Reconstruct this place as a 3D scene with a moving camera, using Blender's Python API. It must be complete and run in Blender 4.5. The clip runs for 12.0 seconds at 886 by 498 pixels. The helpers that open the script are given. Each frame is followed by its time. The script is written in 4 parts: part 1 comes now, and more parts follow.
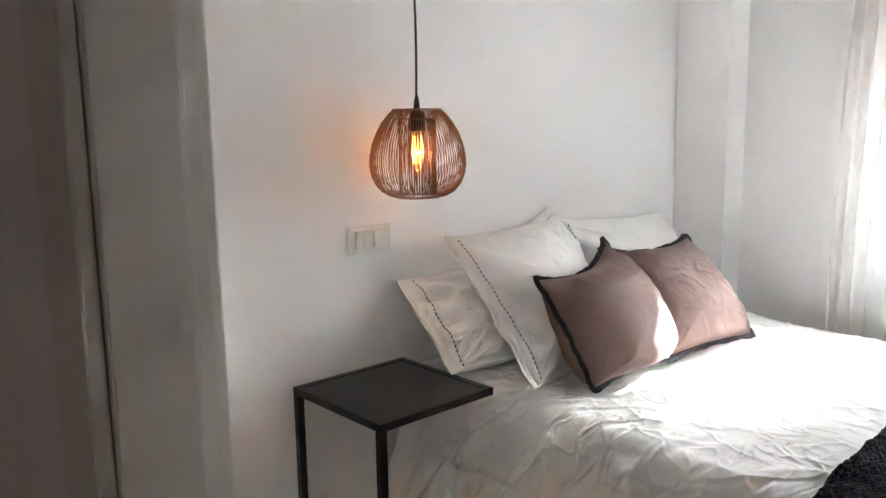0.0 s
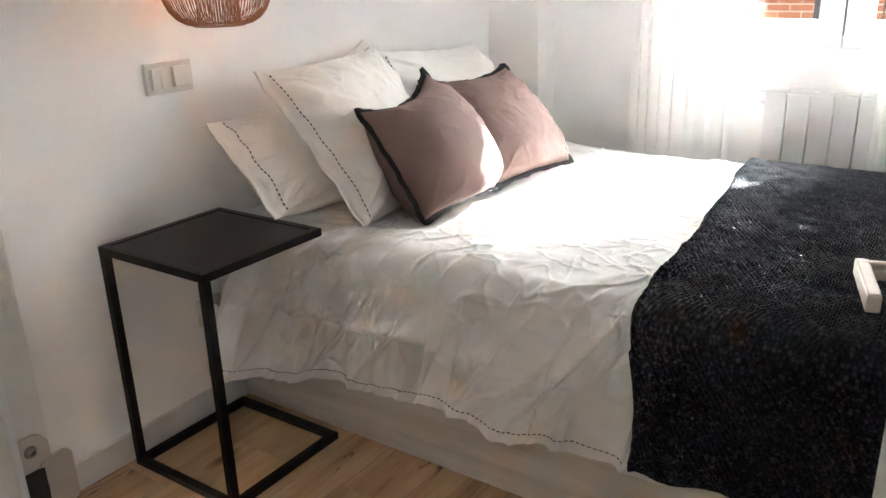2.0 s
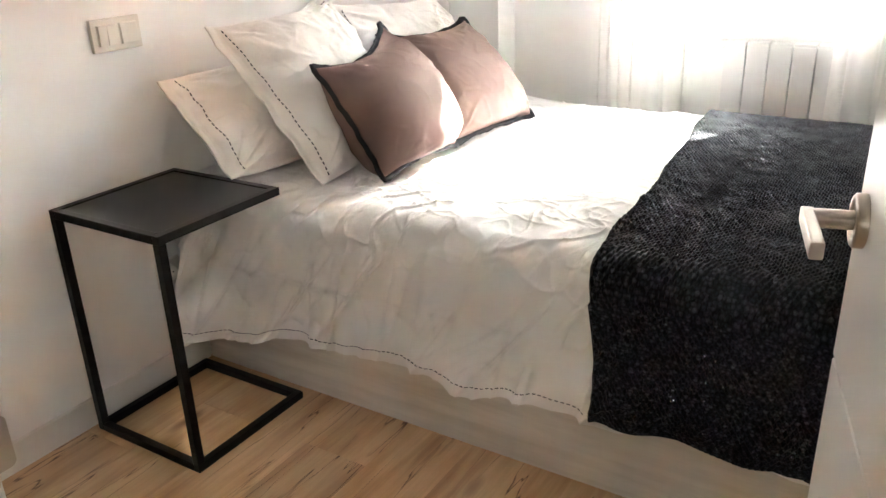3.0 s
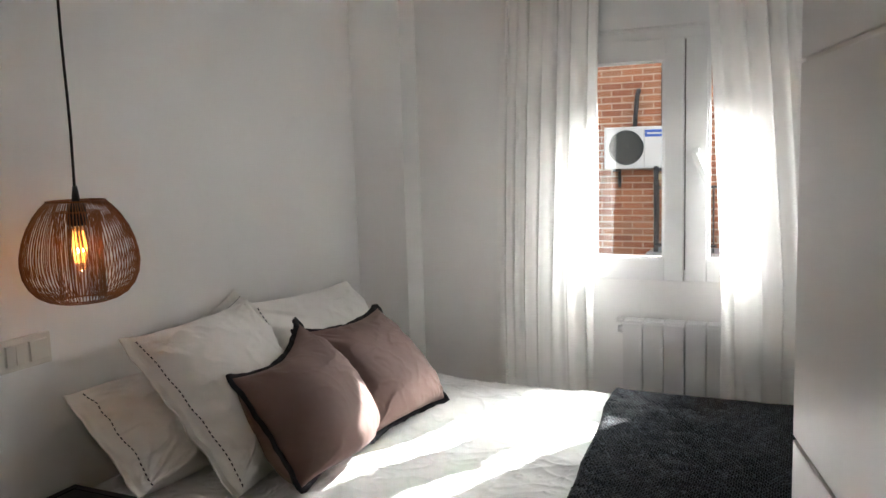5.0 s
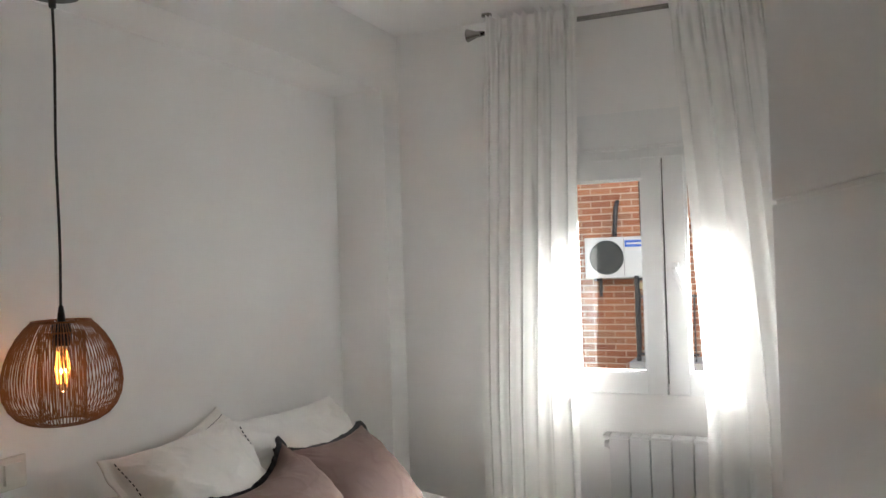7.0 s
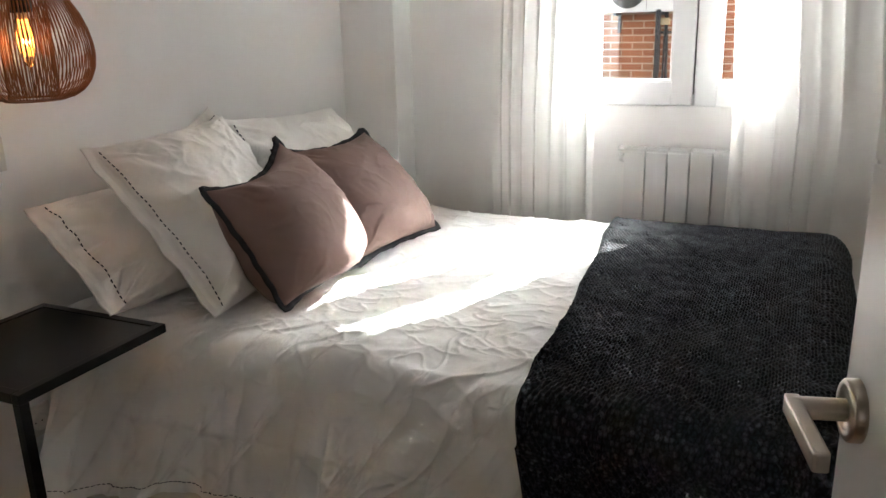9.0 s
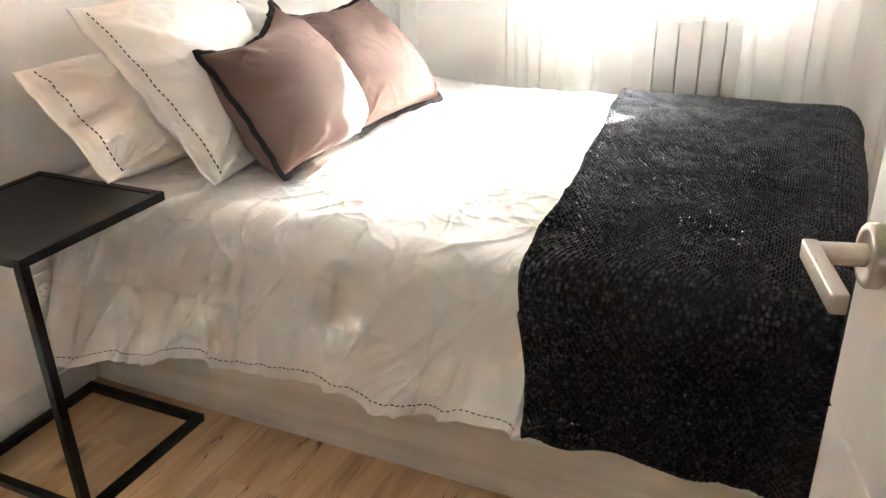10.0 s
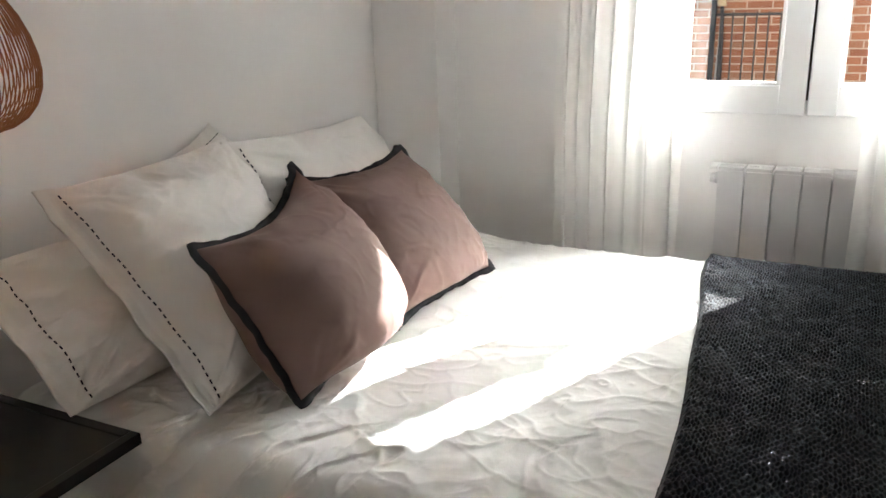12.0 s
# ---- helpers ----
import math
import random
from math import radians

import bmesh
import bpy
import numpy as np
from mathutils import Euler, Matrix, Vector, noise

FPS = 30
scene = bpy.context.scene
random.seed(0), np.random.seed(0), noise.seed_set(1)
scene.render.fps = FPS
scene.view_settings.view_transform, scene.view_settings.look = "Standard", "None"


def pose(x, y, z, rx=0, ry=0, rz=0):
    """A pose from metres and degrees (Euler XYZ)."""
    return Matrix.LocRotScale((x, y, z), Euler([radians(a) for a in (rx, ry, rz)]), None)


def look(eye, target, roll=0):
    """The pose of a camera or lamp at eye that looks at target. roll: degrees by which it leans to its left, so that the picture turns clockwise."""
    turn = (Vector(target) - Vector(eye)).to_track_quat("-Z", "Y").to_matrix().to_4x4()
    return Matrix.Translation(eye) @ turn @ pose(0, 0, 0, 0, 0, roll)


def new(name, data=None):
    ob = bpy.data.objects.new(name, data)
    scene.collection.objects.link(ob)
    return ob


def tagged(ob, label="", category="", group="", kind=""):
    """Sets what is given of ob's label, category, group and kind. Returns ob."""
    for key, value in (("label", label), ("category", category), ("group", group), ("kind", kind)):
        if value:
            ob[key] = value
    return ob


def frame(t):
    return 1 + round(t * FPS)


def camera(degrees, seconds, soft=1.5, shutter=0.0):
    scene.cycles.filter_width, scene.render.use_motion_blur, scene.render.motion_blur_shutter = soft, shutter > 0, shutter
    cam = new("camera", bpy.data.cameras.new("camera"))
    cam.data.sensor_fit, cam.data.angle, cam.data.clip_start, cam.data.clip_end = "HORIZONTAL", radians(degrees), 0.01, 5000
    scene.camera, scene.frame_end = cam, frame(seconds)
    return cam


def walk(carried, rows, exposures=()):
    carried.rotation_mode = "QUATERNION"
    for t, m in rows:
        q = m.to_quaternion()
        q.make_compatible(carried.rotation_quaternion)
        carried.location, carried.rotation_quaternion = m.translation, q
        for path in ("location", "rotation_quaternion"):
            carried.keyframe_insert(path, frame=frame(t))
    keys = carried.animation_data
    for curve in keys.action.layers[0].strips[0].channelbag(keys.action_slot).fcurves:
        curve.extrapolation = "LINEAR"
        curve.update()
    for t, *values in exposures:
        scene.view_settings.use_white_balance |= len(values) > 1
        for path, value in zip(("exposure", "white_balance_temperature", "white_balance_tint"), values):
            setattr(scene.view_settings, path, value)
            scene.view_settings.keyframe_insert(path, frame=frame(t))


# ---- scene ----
cam = camera(57.6, 12.0)
PATH = [
    (0, (0.408, 0.454, 1.369), (1.729, 1.919, 1.037), -0.9),
    (0.5, (0.424, 0.522, 1.358), (1.874, 1.857, 1.019), -1.5),
    (1, (0.452, 0.54, 1.33), (1.997, 1.752, 0.95), -1.6),
    (1.5, (0.463, 0.534, 1.296), (2.018, 1.685, 0.792), -1.8),
    (2, (0.457, 0.532, 1.274), (2.003, 1.607, 0.602), -1.7),
    (2.5, (0.464, 0.519, 1.248), (1.996, 1.529, 0.451), -1.8),
    (4.5, (0.496, 0.544, 1.437), (2.243, 1.425, 1.02), -1.8),
    (5, (0.486, 0.555, 1.477), (2.284, 1.398, 1.232), -1.8),
    (5.5, (0.485, 0.553, 1.496), (2.306, 1.374, 1.399), -1.8),
    (6, (0.475, 0.551, 1.513), (2.306, 1.356, 1.515), -1.9),
    (6.5, (0.463, 0.552, 1.516), (2.296, 1.349, 1.57), -1.9),
    (8.5, (0.544, 0.579, 1.374), (2.328, 1.394, 0.981), -1.7),
    (9, (0.611, 0.622, 1.308), (2.352, 1.423, 0.736), -1.5),
    (9.5, (0.637, 0.636, 1.282), (2.327, 1.419, 0.553), -1.5),
    (10, (0.626, 0.633, 1.264), (2.271, 1.402, 0.423), -1.4),
    (10.5, (0.631, 0.626, 1.261), (2.245, 1.385, 0.356), -1.4),
    (11, (0.711, 0.694, 1.28), (2.317, 1.457, 0.364), -1.3),
    (11.5, (0.833, 0.785, 1.294), (2.477, 1.583, 0.483), -2.4),
    (12, (1.063, 0.907, 1.335), (2.761, 1.765, 0.72), -2.0),
]
EXPOSURES = [(0.0, 3.7, 5650, 10), (1.0, 3.6, 5750, 10), (1.5, 3.65, 5800, 10), (2.0, 3.95, 5850, 10), (2.5, 4.6, 6150, 10), (4.5, 2.65, 5950, 10), (5.5, 2.6, 5950, 10), (6.5, 2.7, 5950, 10),
    (8.5, 2.65, 6000, 10), (9.5, 3.75, 6100, 10), (10.5, 4.75, 6400, 10), (11.0, 4.7, 6400, 10), (11.5, 4.25, 6300, 10), (12.0, 2.95, 6050, 10)]
walk(cam, [(t, look(eye, target, roll)) for t, eye, target, roll in PATH], EXPOSURES)

# ---- world, sun and lamps ----
SUN_AZ, SUN_EL = 24.0, 32.0
sun_way = Vector((-math.cos(radians(SUN_AZ)) * math.cos(radians(SUN_EL)), math.sin(radians(SUN_AZ)) * math.cos(radians(SUN_EL)), -math.sin(radians(SUN_EL))))
scene.cycles.max_bounces, scene.cycles.diffuse_bounces = 16, 12
scene.cycles.caustics_reflective = False
world = bpy.data.worlds.new("world")
scene.world = world
world.use_nodes = True
wn = world.node_tree
sky = wn.nodes.new("ShaderNodeTexSky")
sky.sky_type, sky.sun_disc = "NISHITA", False
sky.dust_density, sky.air_density = 0.0, 1.0
sky.sun_elevation = radians(SUN_EL)
sky.sun_rotation = math.atan2(-sun_way.x, -sun_way.y)
wn.links.new(sky.outputs[0], wn.nodes["Background"].inputs[0])
wn.nodes["Background"].inputs[1].default_value = 0.05
sun = new("sun", bpy.data.lights.new("sun", "SUN"))
sun.data.energy, sun.data.angle, sun.data.color = 5.0, radians(0.55), (1.0, 0.94, 0.85)
sun.matrix_world = look((9, -2, 6), Vector((9, -2, 6)) + sun_way)
bulb_light = new("bulb_light", bpy.data.lights.new("bulb_light", "POINT"))
bulb_light.data.energy, bulb_light.data.color, bulb_light.data.shadow_soft_size = 0.065, (1.0, 0.52, 0.2), 0.006
bulb_light.location = (1.879, 2.185, 1.262)
# added fill lamp in the unseen hall behind the camera; no window is built there
hall_light = new("hall_fill_light", bpy.data.lights.new("hall_fill_light", "AREA"))
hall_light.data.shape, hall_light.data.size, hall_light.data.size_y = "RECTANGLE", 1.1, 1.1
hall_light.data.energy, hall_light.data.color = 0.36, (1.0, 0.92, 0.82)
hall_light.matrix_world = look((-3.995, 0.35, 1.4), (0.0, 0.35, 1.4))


# ---- materials ----
def shader(name):
    m = bpy.data.materials.new(name)
    m.use_nodes = True
    nt = m.node_tree
    return m, nt, nt.nodes["Principled BSDF"], nt.nodes["Material Output"]


def node(nt, kind, **values):
    n = nt.nodes.new(kind)
    for key, value in values.items():
        n.inputs[key.replace("_", " ")].default_value = value
    return n


def coords(nt, scale=(1, 1, 1), source="Object"):
    tc = nt.nodes.new("ShaderNodeTexCoord")
    mp = nt.nodes.new("ShaderNodeMapping")
    mp.inputs["Scale"].default_value = scale
    nt.links.new(tc.outputs[source], mp.inputs["Vector"])
    return mp.outputs["Vector"]


def noise_tex(nt, vec, scale, detail=4.0, rough=0.55):
    n = node(nt, "ShaderNodeTexNoise", Scale=scale, Detail=detail, Roughness=rough)
    nt.links.new(vec, n.inputs["Vector"])
    return n.outputs["Fac"]


def ramp(nt, fac, stops):
    r = nt.nodes.new("ShaderNodeValToRGB")
    while len(r.color_ramp.elements) < len(stops):
        r.color_ramp.elements.new(0.5)
    for e, (at, col) in zip(r.color_ramp.elements, stops):
        e.position, e.color = at, (*col, 1)
    nt.links.new(fac, r.inputs[0])
    return r.outputs[0]


def mixed(nt, fac, a, b, blend="MIX"):
    m = nt.nodes.new("ShaderNodeMix")
    m.data_type, m.blend_type = "RGBA", blend
    for sock, v in ((m.inputs[0], fac), (m.inputs[6], a), (m.inputs[7], b)):
        if isinstance(v, (int, float)):
            sock.default_value = v
        elif isinstance(v, tuple):
            sock.default_value = (*v, 1)
        else:
            nt.links.new(v, sock)
    return m.outputs[2]


def bumped(nt, bsdf, height, strength=0.3, dist=0.002):
    b = node(nt, "ShaderNodeBump", Strength=strength, Distance=dist)
    nt.links.new(height, b.inputs["Height"])
    nt.links.new(b.outputs[0], bsdf.inputs["Normal"])


def plain(name, col, rough=0.5, metal=0.0, vary=0.06, scale=6.0, grain=120.0, relief=0.1, dist=0.001):
    """A surface with soft stains at a large scale and fine relief."""
    m, nt, p, out = shader(name)
    v = coords(nt)
    big = noise_tex(nt, v, scale)
    fine = noise_tex(nt, v, grain, 3.0)
    dark = tuple(c * (1 - vary) for c in col)
    light = tuple(min(1, c * (1 + vary)) for c in col)
    nt.links.new(mixed(nt, big, dark, light), p.inputs["Base Color"])
    r = nt.nodes.new("ShaderNodeMapRange")
    r.inputs["To Min"].default_value, r.inputs["To Max"].default_value = rough * 0.85, min(1, rough * 1.15)
    nt.links.new(big, r.inputs["Value"])
    nt.links.new(r.outputs[0], p.inputs["Roughness"])
    p.inputs["Metallic"].default_value = metal
    bumped(nt, p, fine, relief, dist)
    return m


M_WALL = plain("wall_paint", (0.86, 0.855, 0.845), 0.85, vary=0.02, scale=2.5, grain=220, relief=0.12)
M_CEIL = plain("ceiling_paint", (0.86, 0.86, 0.85), 0.9, vary=0.02, scale=2.0, grain=160, relief=0.15)
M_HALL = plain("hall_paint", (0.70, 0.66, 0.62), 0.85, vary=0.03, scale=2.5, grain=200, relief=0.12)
M_LACQUER = plain("white_lacquer", (0.78, 0.77, 0.74), 0.38, vary=0.02, scale=3, grain=90, relief=0.03)
M_LEAF = plain("door_lacquer", (0.78, 0.77, 0.75), 0.33, vary=0.0, scale=0.6, grain=300, relief=0.02)
M_PVC = plain("white_pvc", (0.80, 0.81, 0.81), 0.32, vary=0.02, scale=4, grain=80, relief=0.02)
M_RADIATOR = plain("radiator_enamel", (0.78, 0.78, 0.78), 0.35, vary=0.02, scale=8, grain=90, relief=0.03)
M_SWITCH = plain("switch_plastic", (0.70, 0.67, 0.61), 0.35, vary=0.02, scale=20, grain=150, relief=0.02)
M_STEEL = plain("blackened_steel", (0.025, 0.025, 0.026), 0.38, metal=0.75, vary=0.5, scale=26, grain=140, relief=0.12)
M_STEELTOP = plain("blackened_steel_sheet", (0.015, 0.015, 0.0155), 0.33, metal=0.6, vary=0.45, scale=7, grain=70, relief=0.05)
M_NICKEL = plain("brushed_nickel", (0.56, 0.51, 0.45), 0.33, metal=1.0, vary=0.06, scale=30, grain=300, relief=0.05)
M_CHROME = plain("satin_chrome", (0.33, 0.315, 0.30), 0.22, metal=1.0, vary=0.05, scale=30, grain=200, relief=0.03)
M_BLACK = plain("black_plastic", (0.012, 0.012, 0.012), 0.5, vary=0.2, scale=30, grain=200, relief=0.05)
# near-black colour that paints the shade in holes and slits; also the underlay
M_BRASSHOLE = plain("dark_recess", (0.03, 0.022, 0.016), 0.7, vary=0.3, scale=60, grain=200)
M_WIRE = plain("copper_brown_wire", (0.27, 0.100, 0.032), 0.42, metal=0.3, vary=0.25, scale=60, grain=300, relief=0.1)
M_PIPING = plain("black_velvet_piping", (0.008, 0.008, 0.011), 0.85, vary=0.3, scale=60, grain=500, relief=0.3)
M_STITCH = plain("navy_thread", (0.012, 0.014, 0.04), 0.8, vary=0.3, scale=60, grain=500, relief=0.3)
M_ACWHITE = plain("ac_enamel", (0.55, 0.55, 0.53), 0.45, vary=0.05, scale=8, grain=60)
M_ACDARK = plain("ac_grille", (0.060, 0.062, 0.056), 0.9, vary=0.2, scale=30, grain=100)
M_BLUE = plain("blue_sign", (0.02, 0.09, 0.42), 0.5, vary=0.1, scale=20, grain=100)
M_MORTAR = plain("mortar", (0.55, 0.47, 0.38), 0.95, vary=0.12, scale=5, grain=90, relief=0.4, dist=0.004)
M_CONCRETE = plain("courtyard_concrete", (0.36, 0.34, 0.31), 0.9, vary=0.15, scale=1.2, grain=40, relief=0.4, dist=0.005)
M_IRON = plain("painted_iron", (0.02, 0.022, 0.022), 0.55, vary=0.2, scale=20, grain=100)


def brick_material():
    m, nt, p, out = shader("red_brick")
    info = nt.nodes.new("ShaderNodeObjectInfo")
    geo = nt.nodes.new("ShaderNodeNewGeometry")
    add = nt.nodes.new("ShaderNodeMath")
    add.operation = "FRACT"
    both = nt.nodes.new("ShaderNodeMath")
    both.operation = "ADD"
    nt.links.new(info.outputs["Random"], both.inputs[0])
    nt.links.new(geo.outputs["Random Per Island"], both.inputs[1])
    nt.links.new(both.outputs[0], add.inputs[0])
    col = ramp(nt, add.outputs[0], [(0.0, (0.24, 0.080, 0.036)), (0.35, (0.33, 0.120, 0.054)), (0.7, (0.40, 0.170, 0.080)), (1.0, (0.30, 0.145, 0.080))])
    v = coords(nt)
    nt.links.new(mixed(nt, noise_tex(nt, v, 25.0), mixed(nt, 0.75, (0.1, 0.05, 0.03), col), col), p.inputs["Base Color"])
    p.inputs["Roughness"].default_value = 0.9
    bumped(nt, p, noise_tex(nt, v, 90.0), 0.4, 0.003)
    return m


def oak_material():
    """Oak laminate: grain along x, long cathedral figure, dark cracks and knots; each plank shifted by its own random number."""
    m, nt, p, out = shader("oak_laminate")
    info = nt.nodes.new("ShaderNodeObjectInfo")
    tc = nt.nodes.new("ShaderNodeTexCoord")
    geo = nt.nodes.new("ShaderNodeNewGeometry")
    off = nt.nodes.new("ShaderNodeVectorMath")
    off.operation = "MULTIPLY_ADD"
    comb = nt.nodes.new("ShaderNodeCombineXYZ")
    for i in range(3):
        nt.links.new(info.outputs["Random"], comb.inputs[i])
    off.inputs[1].default_value = (37.0, 23.0, 11.0)
    nt.links.new(comb.outputs[0], off.inputs[0])
    nt.links.new(geo.outputs["Position"], off.inputs[2])

    def mapped(scale):
        mp = nt.nodes.new("ShaderNodeMapping")
        mp.inputs["Scale"].default_value = scale
        nt.links.new(off.outputs[0], mp.inputs["Vector"])
        return mp.outputs["Vector"]
    fig = noise_tex(nt, mapped((1.3, 9.0, 1.0)), 1.6, 5.0, 0.6)
    fine = noise_tex(nt, mapped((5.0, 130.0, 1.0)), 1.0, 4.0, 0.7)
    base = ramp(nt, fig, [(0.25, (0.27, 0.155, 0.078)), (0.45, (0.43, 0.270, 0.145)), (0.62, (0.52, 0.345, 0.198)), (0.8, (0.38, 0.235, 0.125))])
    tone = ramp(nt, info.outputs["Random"], [(0.0, (1.05, 1.03, 1.0)), (0.5, (1.25, 1.23, 1.19)), (1.0, (1.45, 1.42, 1.37))])
    col = mixed(nt, 1.0, base, tone, "MULTIPLY")
    col = mixed(nt, 0.20, col, ramp(nt, fine, [(0.3, (0.45, 0.40, 0.36)), (0.65, (1, 1, 1))]), "MULTIPLY")
    # knots
    vor = node(nt, "ShaderNodeTexVoronoi", Scale=1.0)
    nt.links.new(mapped((2.3, 6.5, 1.0)), vor.inputs["Vector"])
    knot = ramp(nt, vor.outputs["Distance"], [(0.0, (0.05, 0.025, 0.015)), (0.06, (0.22, 0.14, 0.09)), (0.17, (1, 1, 1))])
    col = mixed(nt, 0.85, col, knot, "MULTIPLY")
    # cracks along the grain
    crk = noise_tex(nt, mapped((1.1, 16.0, 1.0)), 1.0, 3.0, 0.5)
    line = ramp(nt, crk, [(0.0, (1, 1, 1)), (0.492, (1, 1, 1)), (0.50, (0.16, 0.10, 0.07)), (0.508, (1, 1, 1))])
    gate = ramp(nt, noise_tex(nt, mapped((1.5, 4.0, 1.0)), 1.3, 2.0), [(0.42, (0, 0, 0)), (0.52, (1, 1, 1))])
    gated = nt.nodes.new("ShaderNodeRGBToBW")
    nt.links.new(gate, gated.inputs[0])
    col = mixed(nt, gated.outputs[0], col, mixed(nt, 1.0, col, line, "MULTIPLY"))
    nt.links.new(col, p.inputs["Base Color"])
    p.inputs["Roughness"].default_value = 0.42
    bumped(nt, p, fine, 0.12, 0.001)
    return m


def laminate_material():
    m, nt, p, out = shader("pale_greige_laminate")
    v = coords(nt, (6.0, 1.2, 9.0))
    g = noise_tex(nt, v, 2.2, 6.0, 0.6)
    v2 = coords(nt, (30.0, 2.0, 90.0))
    f = noise_tex(nt, v2, 1.0, 3.0)
    col = ramp(nt, g, [(0.3, (0.50, 0.46, 0.40)), (0.55, (0.61, 0.57, 0.51)), (0.75, (0.66, 0.62, 0.56))])
    nt.links.new(mixed(nt, 0.25, col, ramp(nt, f, [(0.3, (0.75, 0.73, 0.70)), (0.6, (1, 1, 1))]), "MULTIPLY"), p.inputs["Base Color"])
    p.inputs["Roughness"].default_value = 0.5
    bumped(nt, p, f, 0.1, 0.0008)
    return m


def cotton_material(name, col, weave=900.0, sheen=0.25):
    m, nt, p, out = shader(name)
    v = coords(nt)
    big = noise_tex(nt, v, 7.0, 3.0)
    crease = noise_tex(nt, v, 28.0, 5.0, 0.6)
    nt.links.new(mixed(nt, big, tuple(c * 0.97 for c in col), col), p.inputs["Base Color"])
    p.inputs["Roughness"].default_value = 0.9
    p.inputs["Sheen Weight"].default_value = sheen
    p.inputs["Specular IOR Level"].default_value = 0.2
    w = noise_tex(nt, v, weave, 1.0)

    def crease_lines(scale, sharp):
        """Thin raised lines where a warped noise crosses its middle value."""
        t = node(nt, "ShaderNodeTexNoise", Scale=scale, Detail=2.0, Roughness=0.5, Distortion=0.9)
        nt.links.new(v, t.inputs["Vector"])
        prev = t.outputs["Fac"]
        for op, value in (("SUBTRACT", 0.5), ("ABSOLUTE", 0.0), ("MULTIPLY", sharp), ("SUBTRACT", 1.0), ("ABSOLUTE", 0.0)):
            q = nt.nodes.new("ShaderNodeMath")
            q.operation = op
            q.use_clamp = op == "MULTIPLY"
            nt.links.new(prev, q.inputs[0])
            q.inputs[1].default_value = value
            prev = q.outputs[0]
        return prev
    total = nt.nodes.new("ShaderNodeMath")
    total.operation = "MULTIPLY_ADD"
    total.inputs[1].default_value = 0.6
    nt.links.new(crease_lines(9.0, 6.0), total.inputs[0])
    nt.links.new(crease_lines(3.6, 8.0), total.inputs[2])
    gate = nt.nodes.new("ShaderNodeMath")
    gate.operation = "MULTIPLY"
    nt.links.new(total.outputs[0], gate.inputs[0])
    nt.links.new(noise_tex(nt, v, 3.0, 2.0), gate.inputs[1])
    b0 = node(nt, "ShaderNodeBump", Strength=0.32, Distance=0.008)
    nt.links.new(gate.outputs[0], b0.inputs["Height"])
    s = nt.nodes.new("ShaderNodeMath")
    s.operation = "MULTIPLY_ADD"
    s.inputs[1].default_value = 4.0
    nt.links.new(crease, s.inputs[0])
    nt.links.new(w, s.inputs[2])
    bumped(nt, p, s.outputs[0], 0.25, 0.0025)
    nt.links.new(b0.outputs[0], p.inputs["Normal"].links[0].from_node.inputs["Normal"])
    return m


def velvet_material():
    m, nt, p, out = shader("mauve_velvet")
    v = coords(nt)
    nap = noise_tex(nt, v, 9.0, 4.0)
    fine = noise_tex(nt, v, 420.0, 2.0)
    col = mixed(nt, nap, (0.140, 0.086, 0.072), (0.190, 0.120, 0.102))
    nt.links.new(col, p.inputs["Base Color"])
    p.inputs["Roughness"].default_value = 0.8
    p.inputs["Sheen Weight"].default_value = 0.1
    p.inputs["Sheen Roughness"].default_value = 0.35
    p.inputs["Sheen Tint"].default_value = (0.85, 0.62, 0.55, 1)
    bumped(nt, p, fine, 0.2, 0.001)
    return m


def knit_material():
    """Chenille knit: each stitch has its own grey, with shade painted between the stitches and pale flecks of fibre."""
    m, nt, p, out = shader("charcoal_knit")
    uv = coords(nt, (118.0, 140.0, 1.0), "UV")
    raw = coords(nt, (1, 1, 1), "UV")
    cell = node(nt, "ShaderNodeTexVoronoi", Scale=1.0, Randomness=0.65)
    nt.links.new(uv, cell.inputs["Vector"])
    bw = nt.nodes.new("ShaderNodeRGBToBW")
    nt.links.new(cell.outputs["Color"], bw.inputs[0])
    own = ramp(nt, bw.outputs[0], [(0.15, (0.011, 0.013, 0.017)), (0.5, (0.023, 0.027, 0.033)), (0.85, (0.060, 0.067, 0.078))])
    # pale centre, dark rim of each stitch: crevice shade put into the colour
    stitch_shade = ramp(nt, cell.outputs["Distance"], [(0.15, (1.25, 1.25, 1.25)), (0.42, (0.8, 0.8, 0.8)), (0.62, (0.35, 0.35, 0.35))])
    col = mixed(nt, 1.0, own, stitch_shade, "MULTIPLY")
    fleck = noise_tex(nt, raw, 420.0, 2.0, 0.7)
    col = mixed(nt, 0.7, col, ramp(nt, fleck, [(0.35, (0.35, 0.35, 0.35)), (0.5, (1.0, 1.0, 1.0)), (0.68, (1.7, 1.7, 1.7))]), "MULTIPLY")
    big = noise_tex(nt, raw, 5.0, 3.0)
    col = mixed(nt, 1.0, col, ramp(nt, big, [(0.3, (0.8, 0.8, 0.8)), (0.7, (1.15, 1.15, 1.15))]), "MULTIPLY")
    nt.links.new(col, p.inputs["Base Color"])
    p.inputs["Roughness"].default_value = 0.95
    p.inputs["Specular IOR Level"].default_value = 0.15
    p.inputs["Sheen Weight"].default_value = 0.12
    p.inputs["Sheen Roughness"].default_value = 0.5
    bumped(nt, p, noise_tex(nt, raw, 600.0, 2.0), 0.3, 0.0015)
    return m


